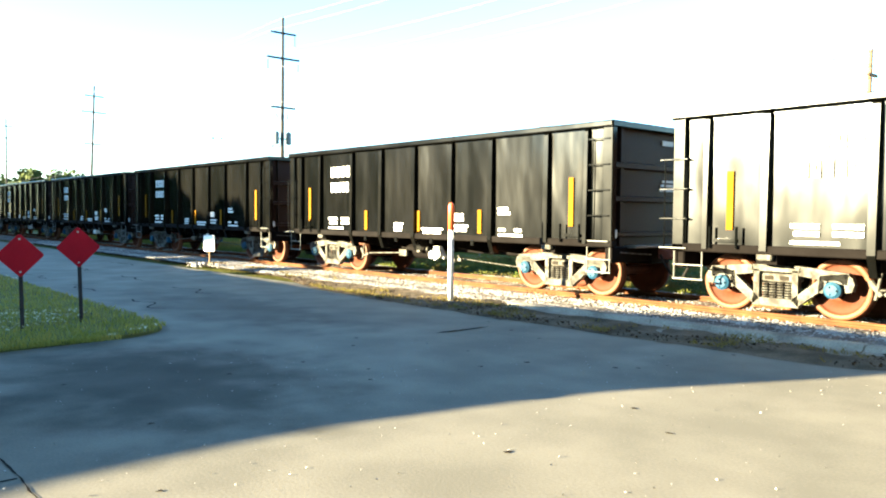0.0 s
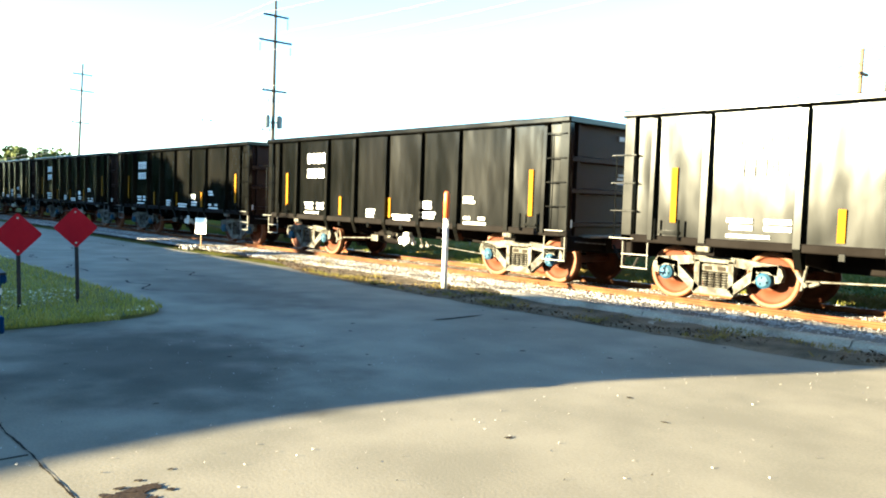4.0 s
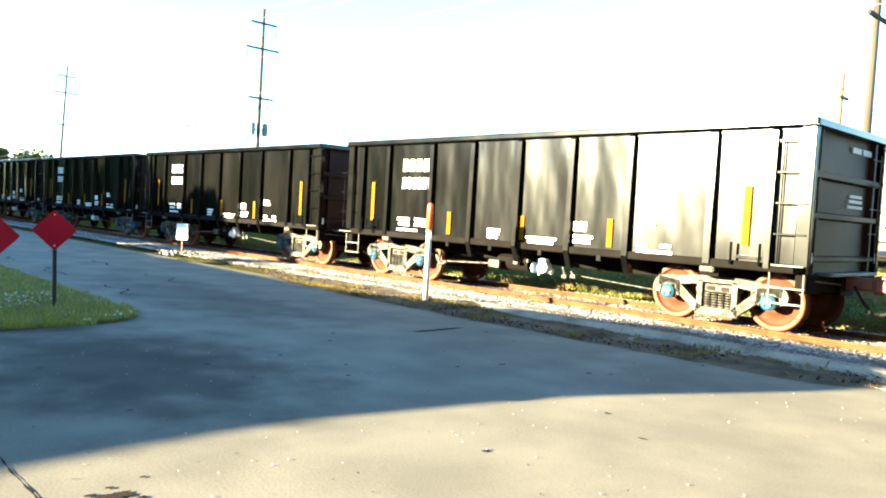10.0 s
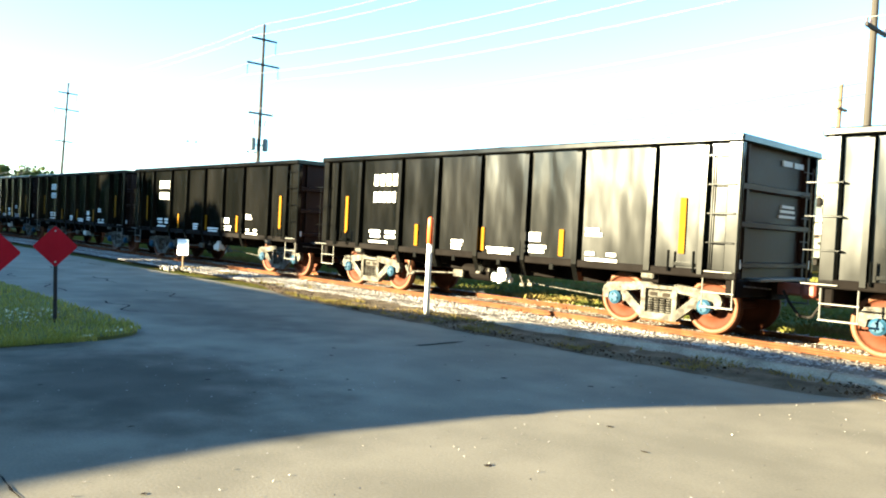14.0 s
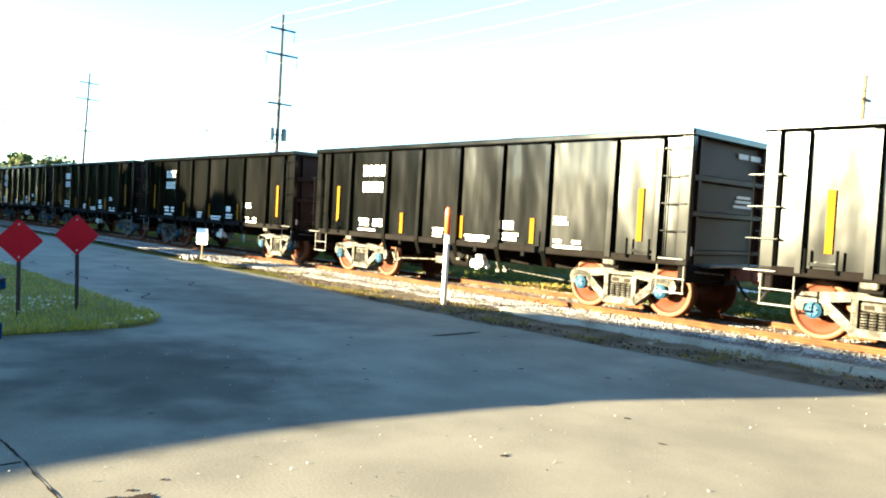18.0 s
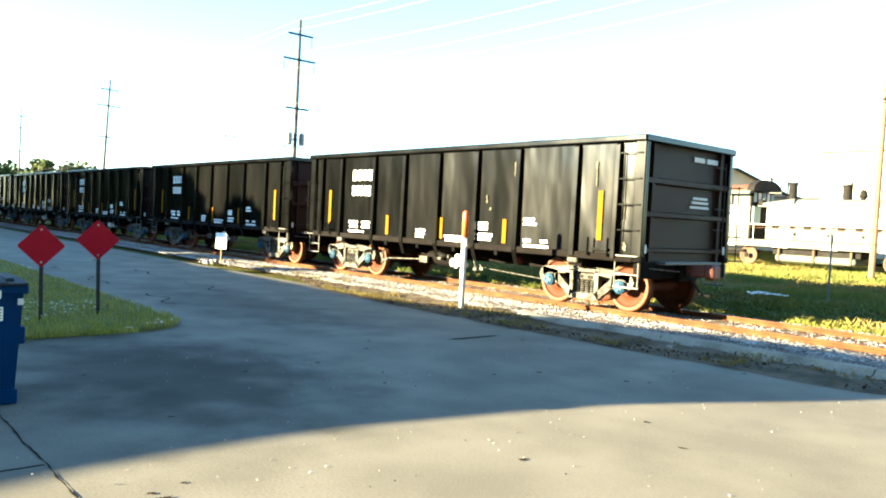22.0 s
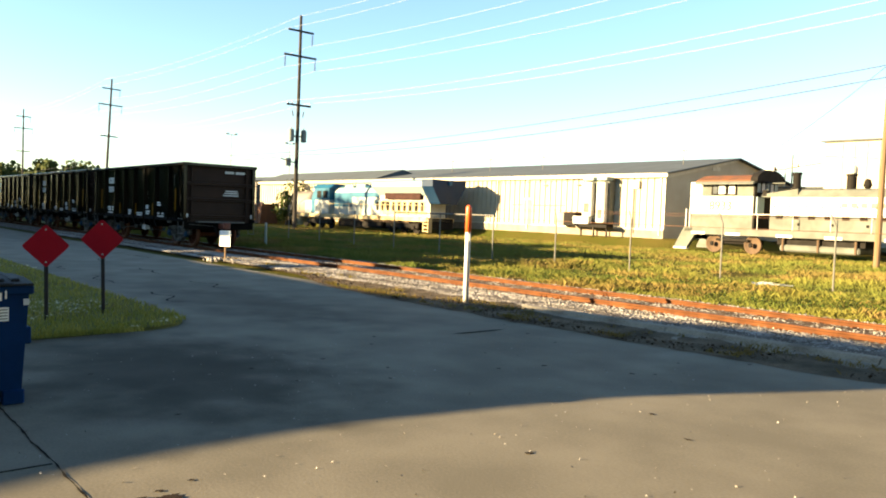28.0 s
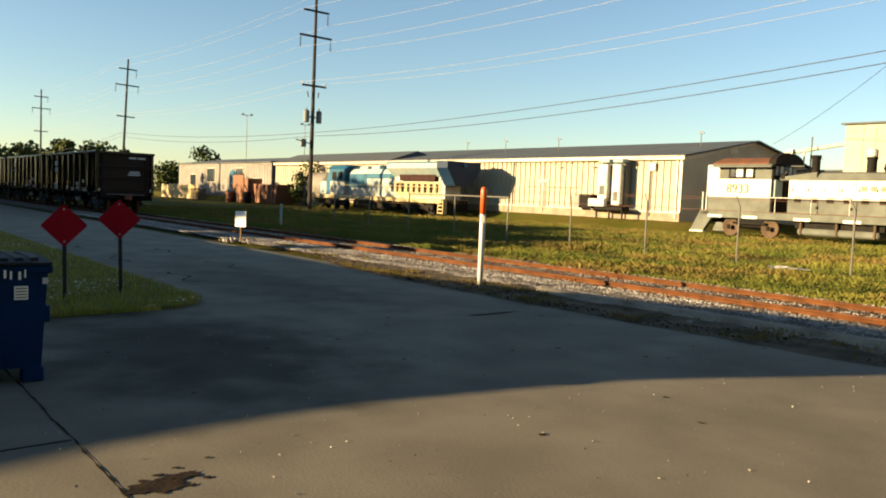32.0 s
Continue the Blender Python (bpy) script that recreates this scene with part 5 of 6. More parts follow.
def warehouse():
    S0, S1, N0, DEEP, EAVE, RIDGE = 50.2, 148.0, 75.0, 30.0, 7.3, 9.95
    b = thing("warehouse", "long cream metal-clad warehouse with a dark low-pitched roof", "warehouse", m=yard(S0, N0))
    Lx = S1 - S0
    # local x along the track, local -y into the building
    part("front_wall", box(0, Lx, -0.3, 0, 0.9, EAVE - 0.35), M_METALWALL, b, "ribbed cream front wall")
    part("plinth", box(0, Lx, -0.3, 0.08, -0.1, 0.9, 0.03), M_BASE, b, "stained block plinth")
    bm = prism([(-0.0, -0.1), (0.0, EAVE), (-DEEP / 2, RIDGE), (-DEEP, EAVE), (-DEEP, -0.1)], -0.02, 0.28, axis="x")
    part("end_wall", bm, M_METALWALL, b, "plain cream gable wall")
    part("back_wall", box(0, Lx, -DEEP, -DEEP + 0.3, 0, EAVE), M_GREYWALL, b)
    for y0, y1 in ((0.55, -DEEP / 2), (-DEEP / 2, -DEEP - 0.5)):
        z0 = EAVE - 0.1 if y0 > 0 else RIDGE
        z1 = RIDGE if y0 > 0 else EAVE - 0.1
        bm = prism([(y0, z0), (y1, z1), (y1, z1 + 0.18), (y0, z0 + 0.18)], -0.6, Lx + 0.5, axis="x")
        part("roof", bm, M_ROOF, b, "dark metal roof slope")
    part("raised_roof", prism([(0.6, EAVE + 0.1), (-5.5, 9.35), (-11, EAVE + 0.6)], 56.0, Lx + 0.4, axis="x"), M_ROOF, b, "higher dark roof section")
    part("eave_trim", box(-0.6, Lx, 0.42, 0.6, EAVE - 0.45, EAVE + 0.0, 0.02), M_TRIM, b, "pale gutter along the eave")
    part("corner_trim", box(-0.05, 0.35, 0.0, 0.05, 0.9, EAVE - 0.35), M_TRIM, b)
    bm = prism([(0.3, EAVE - 0.25), (-DEEP / 2, RIDGE - 0.05), (-DEEP / 2, RIDGE - 0.35), (0.3, EAVE - 0.6)], -0.1, -0.03, axis="x")
    part("rake_trim", bm, M_TRIM, b)
    rib = mesh_of(box(-0.06, 0.06, 0, 0.12, 0.95, EAVE - 0.4), "siding_rib", M_METALWALL)
    for k in range(int(Lx / 0.92)):
        o = new("siding_rib", rib)
        o.parent = b
        o.matrix_basis = pose(0.6 + k * 0.92, 0, 0)
    for x in (0.5, 21.0, 26.8, 38.5, 52.0, 70.0):
        part("downpipe", box(x - 0.1, x + 0.1, 0.05, 0.22, 0.3, EAVE - 0.4, 0.02), M_TRIM, b)
    part("door_frame", box(20.0, 21.8, 0.12, 0.16, 0.9, 4.45, 0.02), M_TRIM, b)
    part("door", box(20.2, 21.6, 0.16, 0.2, 0.92, 4.2, 0.02), M_GREYWALL, b, "tall grey service door")
    part("gable_door", box(-0.1, -0.03, -8.6, -6.2, 0.2, 4.6, 0.02), M_GREYWALL, b, "grey gable door")
    part("wall_lamp", box(3.3, 4.1, 0.1, 0.4, 5.6, 6.5, 0.06), M_LWHITE, b, "white wall-mounted box")
    part("conduit", rod((4.0, 0.16, 0.4), (4.0, 0.16, 5.6), 0.06, 6), M_GALV, b)
    part("conduit", rod((14.5, 0.16, 3.5), (24.0, 0.16, 3.5), 0.05, 6), M_GALV, b)
    for x in (12.5, 18.0, 31.0, 44.0):
        part("wall_bracket", box(x - 0.35, x + 0.35, 0.1, 0.3, 6.0, 6.15), M_GREYWALL, b)
    part("base_flashing", box(0, Lx, 0.08, 0.14, 0.85, 1.02), M_TRIM, b)
    part("gable_vent", box(-0.12, -0.04, -11.2, -9.4, 8.2, 8.75, 0.02), M_TRIM, b)
    # dust collector in front of the wall
    part("collector_body", box(6.75, 10.3, 0.3, 1.3, 1.5, 6.5, 0.08), M_LGREY, b, "grey dust collector casing")
    for x0, x1, z0 in ((8.85, 10.25, 2.2), (6.9, 8.15, 1.5)):
        part("dust_collector", box(x0, x1, 1.3, 2.0, z0, 6.3, 0.12), M_LWHITE, b, "pale upright dust collector module")
        part("module_cap", box(x0 - 0.15, x1 + 0.1, 0.5, 1.9, 6.5, 6.95, 0.1), M_LPALE, b)
        part("module_hatch", box(x0 + 0.3, x1 - 0.3, 2.0, 2.05, z0 + 0.5, z0 + 1.6, 0.02), M_LGREY, b)
    part("collector_frame", box(6.2, 10.4, 1.0, 2.3, 0.9, 1.3, 0.03), M_DARK, b)
    for x in (6.4, 8.3, 10.2):
        part("collector_leg", box(x - 0.08, x + 0.08, 1.9, 2.06, -0.1, 0.9), M_DARK, b)
    part("fan_box", box(11.0, 12.9, 0.9, 2.2, 1.0, 2.7, 0.05), M_DARK, b, "dark fan housing")
    part("control_box", box(13.2, 14.5, 0.6, 1.4, 1.0, 2.6, 0.05), M_GREYWALL, b, "grey control cabinet")
    part("duct", box(8.6, 11.0, 2.05, 2.7, 1.3, 2.2, 0.05), M_LWHITE, b)
    for s in (3.0, 26.0, 37.0, 46.0):
        bm = rod((s, -8, 8.5), (s, -8, 10.6), 0.05, 6)
        rod((s - 0.35, -8, 10.6), (s + 0.35, -8, 10.75), 0.09, 6, bm)
        part("roof_lamp", bm, M_GALV, b)
    return b


warehouse()


def side_building(name, s0, s1, n0, deep, h, ridge, wall, label, windows):
    b = thing(name, label, "building", m=yard(s0, n0))
    Lx = s1 - s0
    part("front_wall", box(0, Lx, -0.3, 0, -0.1, h), wall, b)
    part("back_wall", box(0, Lx, -deep, -deep + 0.3, -0.1, h), wall, b)
    for x in (0.0, Lx - 0.3):
        part("end_wall", box(x, x + 0.3, -deep + 0.3, -0.3, -0.1, h), wall, b)
    for y0, z0, y1, z1 in ((0.4, h - 0.05, -deep / 2, ridge), (-deep / 2, ridge, -deep - 0.4, h - 0.05)):
        part("roof", prism([(y0, z0), (y1, z1), (y1, z1 + 0.2), (y0, z0 + 0.2)], -0.4, Lx + 0.4, axis="x"), M_ROOF, b)
    rib = mesh_of(box(-0.06, 0.06, 0, 0.05, 0.0, h - 0.2), "siding_rib", wall)
    for k in range(int(Lx / 1.3)):
        o = new("siding_rib", rib)
        o.parent = b
        o.matrix_basis = pose(0.6 + k * 1.3, 0, 0)
    for x, w, z0, z1 in windows:
        win = part("window", box(x, x + w, 0.0, 0.07, z0, z1, 0.02), M_TRIM, b)
        part("pane", box(x + 0.15, x + w - 0.15, 0.07, 0.085, z0 + 0.15, z1 - 0.15), M_GLASS, win)
    return b


side_building("long_shed", 152, 206, 76, 26, 7.6, 9.4, M_GREYWALL, "long grey weathered shed with a low roof",
              ((14, 4, 3.5, 6.5), (30, 5, 3.0, 6.5), (6, 3, 0.5, 4.2), (42, 4, 0.3, 5.0)))
side_building("rear_shed", 104, 150, 108, 30, 8.2, 11.0, M_METALWALL, "second cream shed behind the warehouse", ())
side_building("tall_building", -6, 39.4, 90, 24, 11.6, 12.1, M_METALWALL, "tall cream metal-clad building with a flat dark roof edge", ((10, 3, 1, 4),))
side_building("low_annex", 36, 50, 96, 20, 6.7, 7.0, M_TRIM, "low pale annex behind the locomotive", ())


# ---- white and grey switcher locomotive ----
def switcher():
    g = thing("switcher_locomotive", "white and grey switcher locomotive with a rusting cab roof", "locomotive", m=at(13.0, 41.3))
    # local x: 13.6 is the cab end, falling towards the hood end; y 0 is the near side
    part("deck", box(-4.0, 13.2, -2.7, 0.05, 1.25, 1.5, 0.02), M_LGREY, g, "grey walkway and side sill")
    part("side_skirt", box(-3.0, 12.6, -0.05, 0.08, 1.12, 1.5, 0.02), M_LGREY, g, "grey side skirt")
    # cab
    part("cab_body", box(8.9, 12.9, -2.6, -0.02, 2.3, 3.38, 0.03), M_LWHITE, g, "white lower cab wall")
    part("cab_lower", box(8.9, 12.9, -2.6, -0.03, 1.3, 2.3, 0.03), M_LGREY, g, "grey cab base")
    part("cab_upper", box(8.9, 12.1, -2.6, -0.02, 3.38, 4.3, 0.03), M_LGREY, g, "grey cab window band")
    part("cab_upper", box(12.1, 12.9, -2.6, -0.02, 3.38, 4.2, 0.03), M_LWHITE, g)
    arch = [(-2.95, 4.2), (-2.9, 4.28), (-2.0, 4.58), (-1.31, 4.66), (-0.62, 4.58), (0.28, 4.28), (0.33, 4.2)]
    hood_arch = [(-2.95, 4.2)] + [(-1.31 - 1.62 * math.cos(math.pi * k / 12), 4.28 + 0.62 * math.sin(math.pi * k / 12)) for k in range(13)] + [(0.33, 4.2)]
    # roof end faces away from the sun; its shade is put into the black
    part("roof_end", prism(hood_arch, 8.55, 8.95, axis="x"), M_DARK, g, "arched roof end, coloured black for its shade")
    part("cab_roof", prism(arch, 8.95, 12.35, axis="x"), M_LROOF, g, "low-pitched rusty cab roof")
    part("roof_visor", prism([(0.02, 4.12), (0.5, 4.02), (0.5, 4.08), (0.3, 4.22), (0.02, 4.22)], 8.7, 12.3, axis="x"), M_LGREY, g, "grey drip visor along the cab side")
    w = part("cab_window", box(9.9, 11.5, -0.03, 0.02, 3.42, 4.1, 0.01), M_DARK, g, "sliding cab window")
    for x0, x1 in ((10.02, 10.4), (10.62, 11.02)):
        part("pane", box(x0, x1, 0.02, 0.03, 3.5, 4.02), M_LWHITE, w)
    part("pane", box(11.1, 11.38, 0.02, 0.03, 3.5, 4.02), M_GLASS, w)
    # black colour paints the shade on the cab front
    part("cab_front", box(8.82, 8.9, -2.6, -0.02, 1.5, 4.3), M_DARK, g, "cab front, coloured black for its shade")
    for k in range(5):
        y0 = -2.5 + k * 0.49
        w = part("front_window", box(8.76, 8.82, y0, y0 + 0.45, 3.52, 4.2, 0.01), M_DARK, g)
        # pale paint on the panes stands in for bright light seen through them
        part("pane", box(8.74, 8.77, y0 + 0.06, y0 + 0.39, 3.6, 4.12), M_LWHITE if k % 2 else M_LPALE, w)
    part("cab_door", box(8.7, 8.83, -0.9, -0.1, 2.3, 3.35, 0.02), M_LPALE, g, "pale blue-grey cab door")
    part("horn", rod((8.3, -1.3, 4.95), (8.8, -1.3, 4.95), 0.07, 8, None, 0.03), M_DARK, g)
    part("headlight", rod((8.4, -1.31, 4.98), (8.75, -1.31, 4.98), 0.15, 12), M_LWHITE, g, "pale twin headlight housing")
    # hood
    part("hood_side", box(-4.0, 8.1, -2.2, -0.42, 2.3, 3.38, 0.03), M_LWHITE, g, "sunlit white engine hood")
    part("hood_slope", prism([(6.6, 3.34), (6.6, 3.8), (8.7, 3.5), (8.7, 3.34)], -2.2, -0.42), M_LGREY, g)
    part("hood_lower", box(-4.0, 8.1, -2.24, -0.38, 1.5, 2.3, 0.02), M_LGREY, g, "grey lower hood band")
    part("hood_roof", prism([(-2.26, 3.36), (-2.0, 3.74), (-1.31, 3.84), (-0.62, 3.74), (-0.36, 3.36)], -4.0, 6.6, axis="x"), M_LGREY, g, "grey hood roof")
    for k in range(13):
        x = -3.4 + k * 0.88
        part("hood_door", box(x, x + 0.8, -0.43, -0.40, 2.4, 3.28, 0.008), M_LWHITE, g)
        part("door_latch", box(x + 0.68, x + 0.74, -0.4, -0.37, 2.75, 2.9), M_LGREY, g)
        part("louvre", box(x + 0.2, x + 0.56, -0.4, -0.355, 2.14, 2.42), M_DARK, g)
        if k % 2:
            part("louvre", box(x + 0.1, x + 0.24, -0.385, -0.36, 1.8, 1.94), M_DARK, g)
    bm = bmesh.new()
    for k in range(7):
        box(1.1 + k * 0.48, 1.4 + k * 0.48, -0.4, -0.39, 2.8, 3.05, 0, bm)
    part("faded_lettering", bm, M_BASE, g, "faint brown lettering bars")
    for x in (12.2, 10.0, 7.0, 4.4, 1.5, -1.4):
        part("step_light_panel", box(x - 0.45, x + 0.45, 0.07, 0.1, 1.12, 1.28), M_LWHITE, g)
    # stacks and bell
    part("exhaust_pipe", lathe([(0.22, 3.8), (0.22, 4.6), (0.26, 4.62), (0.26, 4.75)], 14, "z", None, (7.1, -1.3, 0)), M_DARK, g)
    part("exhaust_pipe", lathe([(0.24, 3.8), (0.24, 4.5), (0.28, 4.52), (0.28, 4.6)], 14, "z", None, (4.2, -1.3, 0)), M_DARK, g)
    part("stack_cap", lathe([(0.2, 4.6), (0.26, 4.66), (0.26, 4.95), (0.16, 5.05)], 14, "z", None, (4.2, -1.3, 0)), M_LWHITE, g, "white stack cover")
    bm = rod((8.4, -0.6, 4.12), (7.4, -0.6, 4.12), 0.03, 6)
    rod((8.4, -0.6, 3.5), (8.4, -0.6, 4.12), 0.03, 6, bm)
    part("hood_grab_rail", bm, M_LGREY, g)
    part("bell", lathe([(0.1, 3.8), (0.22, 4.0), (0.14, 4.3), (0.05, 4.35)], 12, "z", None, (3.4, -1.3, 0)), M_DARK, g)
    part("hood_vent", box(8.35, 8.6, -0.7, -0.4, 3.4, 3.72, 0.02), M_DARK, g)
    # handrails
    for x in (13.1, 12.85):
        part("handrail_post", rod((x, 0.0, 1.1), (x, 0.0, 2.6), 0.04, 6), M_LWHITE, g, "white handrail post")
    bm = rod((-3.5, 0.0, 2.35), (9.0, 0.0, 2.35), 0.025, 6)
    for k in range(7):
        rod((-3.4 + k * 2.0, 0.0, 1.5), (-3.4 + k * 2.0, 0.0, 2.35), 0.02, 6, bm)
    part("handrail", bm, M_LWHITE, g)
    # end steps
    bm = prism([(13.2, 1.5), (13.75, 0.45), (13.8, 0.25), (13.0, 0.25), (12.4, 1.15), (12.4, 1.5)], -0.25, 0.05)
    part("end_steps", bm, M_LGREY, g, "grey corner steps")
    part("end_steps", prism([(13.2, 1.5), (13.75, 0.45), (13.8, 0.25), (13.0, 0.25), (12.4, 1.15), (12.4, 1.5)], -2.65, -2.4), M_LGREY, g)
    part("step_tread", box(12.95, 13.85, -0.25, 0.08, 0.2, 0.3, 0.01), M_LWHITE, g)
    part("end_beam", box(13.1, 13.3, -2.6, 0.0, 0.8, 1.4, 0.03), M_DARK, g)
    # running gear
    for c in (10.2, 0.2):
        fr = part("truck_frame", box(c - 1.7, c + 1.7, -0.7, -0.5, 0.62, 0.9, 0.05), M_DARK, g)
        part("equaliser_bar", box(c - 1.0, c + 1.0, -0.3, -0.22, 0.78, 0.92, 0.02), M_DARK, fr)
        for q in (-1.2, 1.2):
            bm = lathe([(0.1, 0.0), (0.42, -0.03), (0.46, 0.03), (0.52, 0.03), (0.52, -0.12), (0.1, -0.12)], 20)
            w = part("wheel", bm, M_LWHEEL, g, "dusty brown wheel", True)
            w.matrix_basis = pose(c + q, -0.4, 0.6)
            part("journal_box", box(c + q - 0.11, c + q + 0.11, -0.2, -0.08, 0.48, 0.74, 0.04), M_DARK, fr)
    part("fuel_tank", box(3.2, 7.4, -2.3, -0.25, 0.38, 0.74, 0.08), M_LGREY, g, "dusty fuel tank")
    # black block added for the shade of the recess above the tank
    part("tank_frame", box(3.0, 7.6, -2.2, -0.4, 0.74, 1.12), M_DARK, g)
    for x in (3.4, 5.3, 7.2):
        part("tank_strap", box(x - 0.05, x + 0.05, -0.26, -0.2, 0.4, 1.12), M_LWHEEL, g)
    # number on the cab side
    cu = bpy.data.curves.new("cab_number", "FONT")
    cu.body, cu.size, cu.extrude, cu.align_x = "8933", 0.72, 0.004, "CENTER"
    cu.materials.append(M_LFADE)
    t = new("cab_number", cu)
    t.parent = g
    t.matrix_basis = Matrix.Translation((10.9, 0.0, 2.58)) @ Euler((radians(90), 0, radians(180))).to_matrix().to_4x4()
    return g


switcher()


def yard_overheads():
    """Pale pipe bridge between the two buildings, a thin mast, and a wire from the gable to the wooden pole."""
    g = thing("pipe_bridge", "pale overhead pipe between two metal buildings", "pipe")
    ends = [U * 30.5 + W * 58 + Vector((0, 0, 5.95)), U * 23.2 + W * 58 + Vector((0, 0, 6.95))]
    part("pipe", rod(tuple(ends[0]), tuple(ends[1]), 0.14, 10), M_TRIM, g)
    for k in (0.3, 0.75):
        p = ends[0].lerp(ends[1], k)
        part("support", rod((p.x, p.y, 0.5), (p.x, p.y, p.z), 0.06, 6), M_TRIM, g)
    q = U * 27.5 + W * 57.4
    m = thing("mast", "thin grey steel mast behind the locomotive", "mast", m=pose(q.x, q.y, 0))
    part("tube", rod((0, 0, 0), (0, 0, 7.2), 0.06, 8), M_GALV, m)
    part("arm", rod((0, 0, 5.6), (0.9, 0, 5.6), 0.03, 6), M_GALV, m)
    w = thing("drop_wire", "thin dark wire from a gable to a wooden pole", "wire")
    a = U * 30.3 + W * 57 + Vector((0, 0, 6.7))
    wire("span", sag(tuple(a), (18.5, 34.7, 8.9), 0.25), 0.014, M_CABLE, w)


yard_overheads()


# ---- large blue and white road locomotive ----
def road_loco():
    g = thing("road_locomotive", "large road locomotive in faded blue and sunlit white", "locomotive", m=at(48.2, 39.6))
    # local x: 0 is the rear end with the radiator, 22 the nose
    part("side_sill", box(0.6, 21.6, -2.9, 0.1, 1.1, 1.45, 0.03), M_LCREAM, g, "yellowed side sill")
    part("long_hood", box(1.0, 15.8, -2.3, -0.6, 1.45, 3.5, 0.04), M_LHOOD, g, "pale long hood")
    part("hood_top", prism([(-2.35, 3.48), (-2.1, 3.95), (-1.45, 4.05), (-0.8, 3.95), (-0.55, 3.48)], 7.0, 15.8, axis="x"), M_LPALE, g)
    wing = [(-3.2, 4.0), (-3.2, 4.45), (0.3, 4.45), (0.3, 4.0), (-0.5, 3.3), (-2.4, 3.3)]
    part("radiator_wing", prism(wing, 1.0, 8.2, axis="x"), M_LPALE, g, "flared pale radiator housing")
    part("radiator_top", box(1.0, 8.2, -3.22, 0.32, 4.4, 4.52, 0.02), M_LBLUE, g, "blue radiator roof")
    part("hood_shoulder", box(8.2, 13.0, -2.34, -0.55, 3.1, 3.55, 0.03), M_LBLUE, g, "faded blue hood shoulder")
    part("hood_crest", box(7.5, 15.7, -1.9, -1.0, 4.03, 4.12, 0.02), M_LBLUE, g, "blue hood roof strip")
    part("radiator_end", prism([(-3.2, 4.0), (-3.2, 4.56), (0.34, 4.56), (0.34, 4.0), (-0.55, 2.6), (-2.35, 2.6)], -0.35, 1.05, axis="x"), M_LDEEP, g, "dark blue flared hood end")
    part("radiator_grille", box(2.0, 7.0, -0.62, -0.3, 2.95, 3.62), M_GRILLE, g, "dark red-brown radiator grille")
    part("rear_headlight", rod((-0.35, -1.45, 4.3), (-0.5, -1.45, 4.3), 0.2, 10), M_LBLUE, g)
    for k in range(9):
        part("hood_door", box(1.6 + k * 1.1, 2.6 + k * 1.1, -0.61, -0.57, 1.6, 2.85, 0.01), M_LCREAM if k < 6 else M_LPALE, g)
        part("louvre", box(1.85 + k * 0.8, 2.2 + k * 0.8, -0.57, -0.54, 1.95, 2.7), M_DARK, g)
    for k in range(3):
        part("exhaust_housing", box(9.0 + k * 2.0, 10.4 + k * 2.0, -2.0, -0.9, 3.9, 4.25 + 0.1 * (k == 1), 0.08), M_LPALE if k else M_LBLUE, g)
    part("blue_band", box(12.6, 15.85, -2.33, -0.55, 2.2, 3.52, 0.02), M_LBLUE, g, "faded blue hood panel")
    # cab and nose
    part("cab", box(15.8, 18.4, -2.9, -0.05, 1.45, 2.8, 0.05), M_LHOOD, g, "pale lower crew cab")
    part("cab_upper", box(15.8, 18.4, -2.9, -0.05, 2.8, 4.0, 0.05), M_LBLUE, g, "blue upper crew cab")
    part("cab_roof", prism([(-2.95, 3.95), (-2.4, 4.35), (-0.55, 4.35), (0.0, 3.95)], 15.6, 18.9, axis="x"), M_LBLUE, g, "blue cab roof")
    for x0, x1 in ((16.0, 16.9), (17.1, 18.0)):
        w = part("cab_window", box(x0, x1, -0.06, 0.0, 2.9, 3.75, 0.01), M_LBLUE, g)
        part("pane", box(x0 + 0.08, x1 - 0.08, 0.0, 0.01, 2.98, 3.68), M_DARK, w)
    part("cab_front", prism([(18.4, 1.45), (18.4, 4.0), (18.9, 3.9), (19.4, 2.9), (19.4, 1.45)], -2.7, -0.25), M_LBLUE, g, "blue sloping windscreen panel")
    part("nose", box(19.4, 21.2, -2.4, -0.5, 1.45, 2.8, 0.12), M_LPALE, g, "pale short nose")
    # walkway rails, steps, running gear
    bm = rod((1.2, 0.05, 2.45), (15.6, 0.05, 2.45), 0.025, 6)
    for k in range(9):
        rod((1.3 + k * 1.78, 0.05, 1.45), (1.3 + k * 1.78, 0.05, 2.45), 0.02, 6, bm)
    part("handrail", bm, M_LCREAM, g)
    for e, x in ((-1, 0.7), (1, 21.3)):
        for k in range(4):
            part("step", box(x - 0.3, x + 0.3, -0.3, 0.1, 0.3 + k * 0.3, 0.38 + k * 0.3), M_LCREAM, g)
        part("step_panel", box(x - 0.35, x - 0.28, -0.3, 0.1, 0.25, 1.4), M_LCREAM, g)
        part("step_panel", box(x + 0.28, x + 0.35, -0.3, 0.1, 0.25, 1.4), M_LCREAM, g)
        part("end_plate", box(x - 0.1, x + 0.1, -2.8, -0.3, 0.5, 1.4), M_LCREAM if e > 0 else M_DARK, g)
        bm = rod((x, 0.0, 1.4), (x, 0.0, 2.5), 0.03, 6)
        rod((x, 0.0, 2.5), (x - e * 0.9, -0.6, 3.2), 0.03, 6, bm)
        part("grab_rail", bm, M_LCREAM, g)
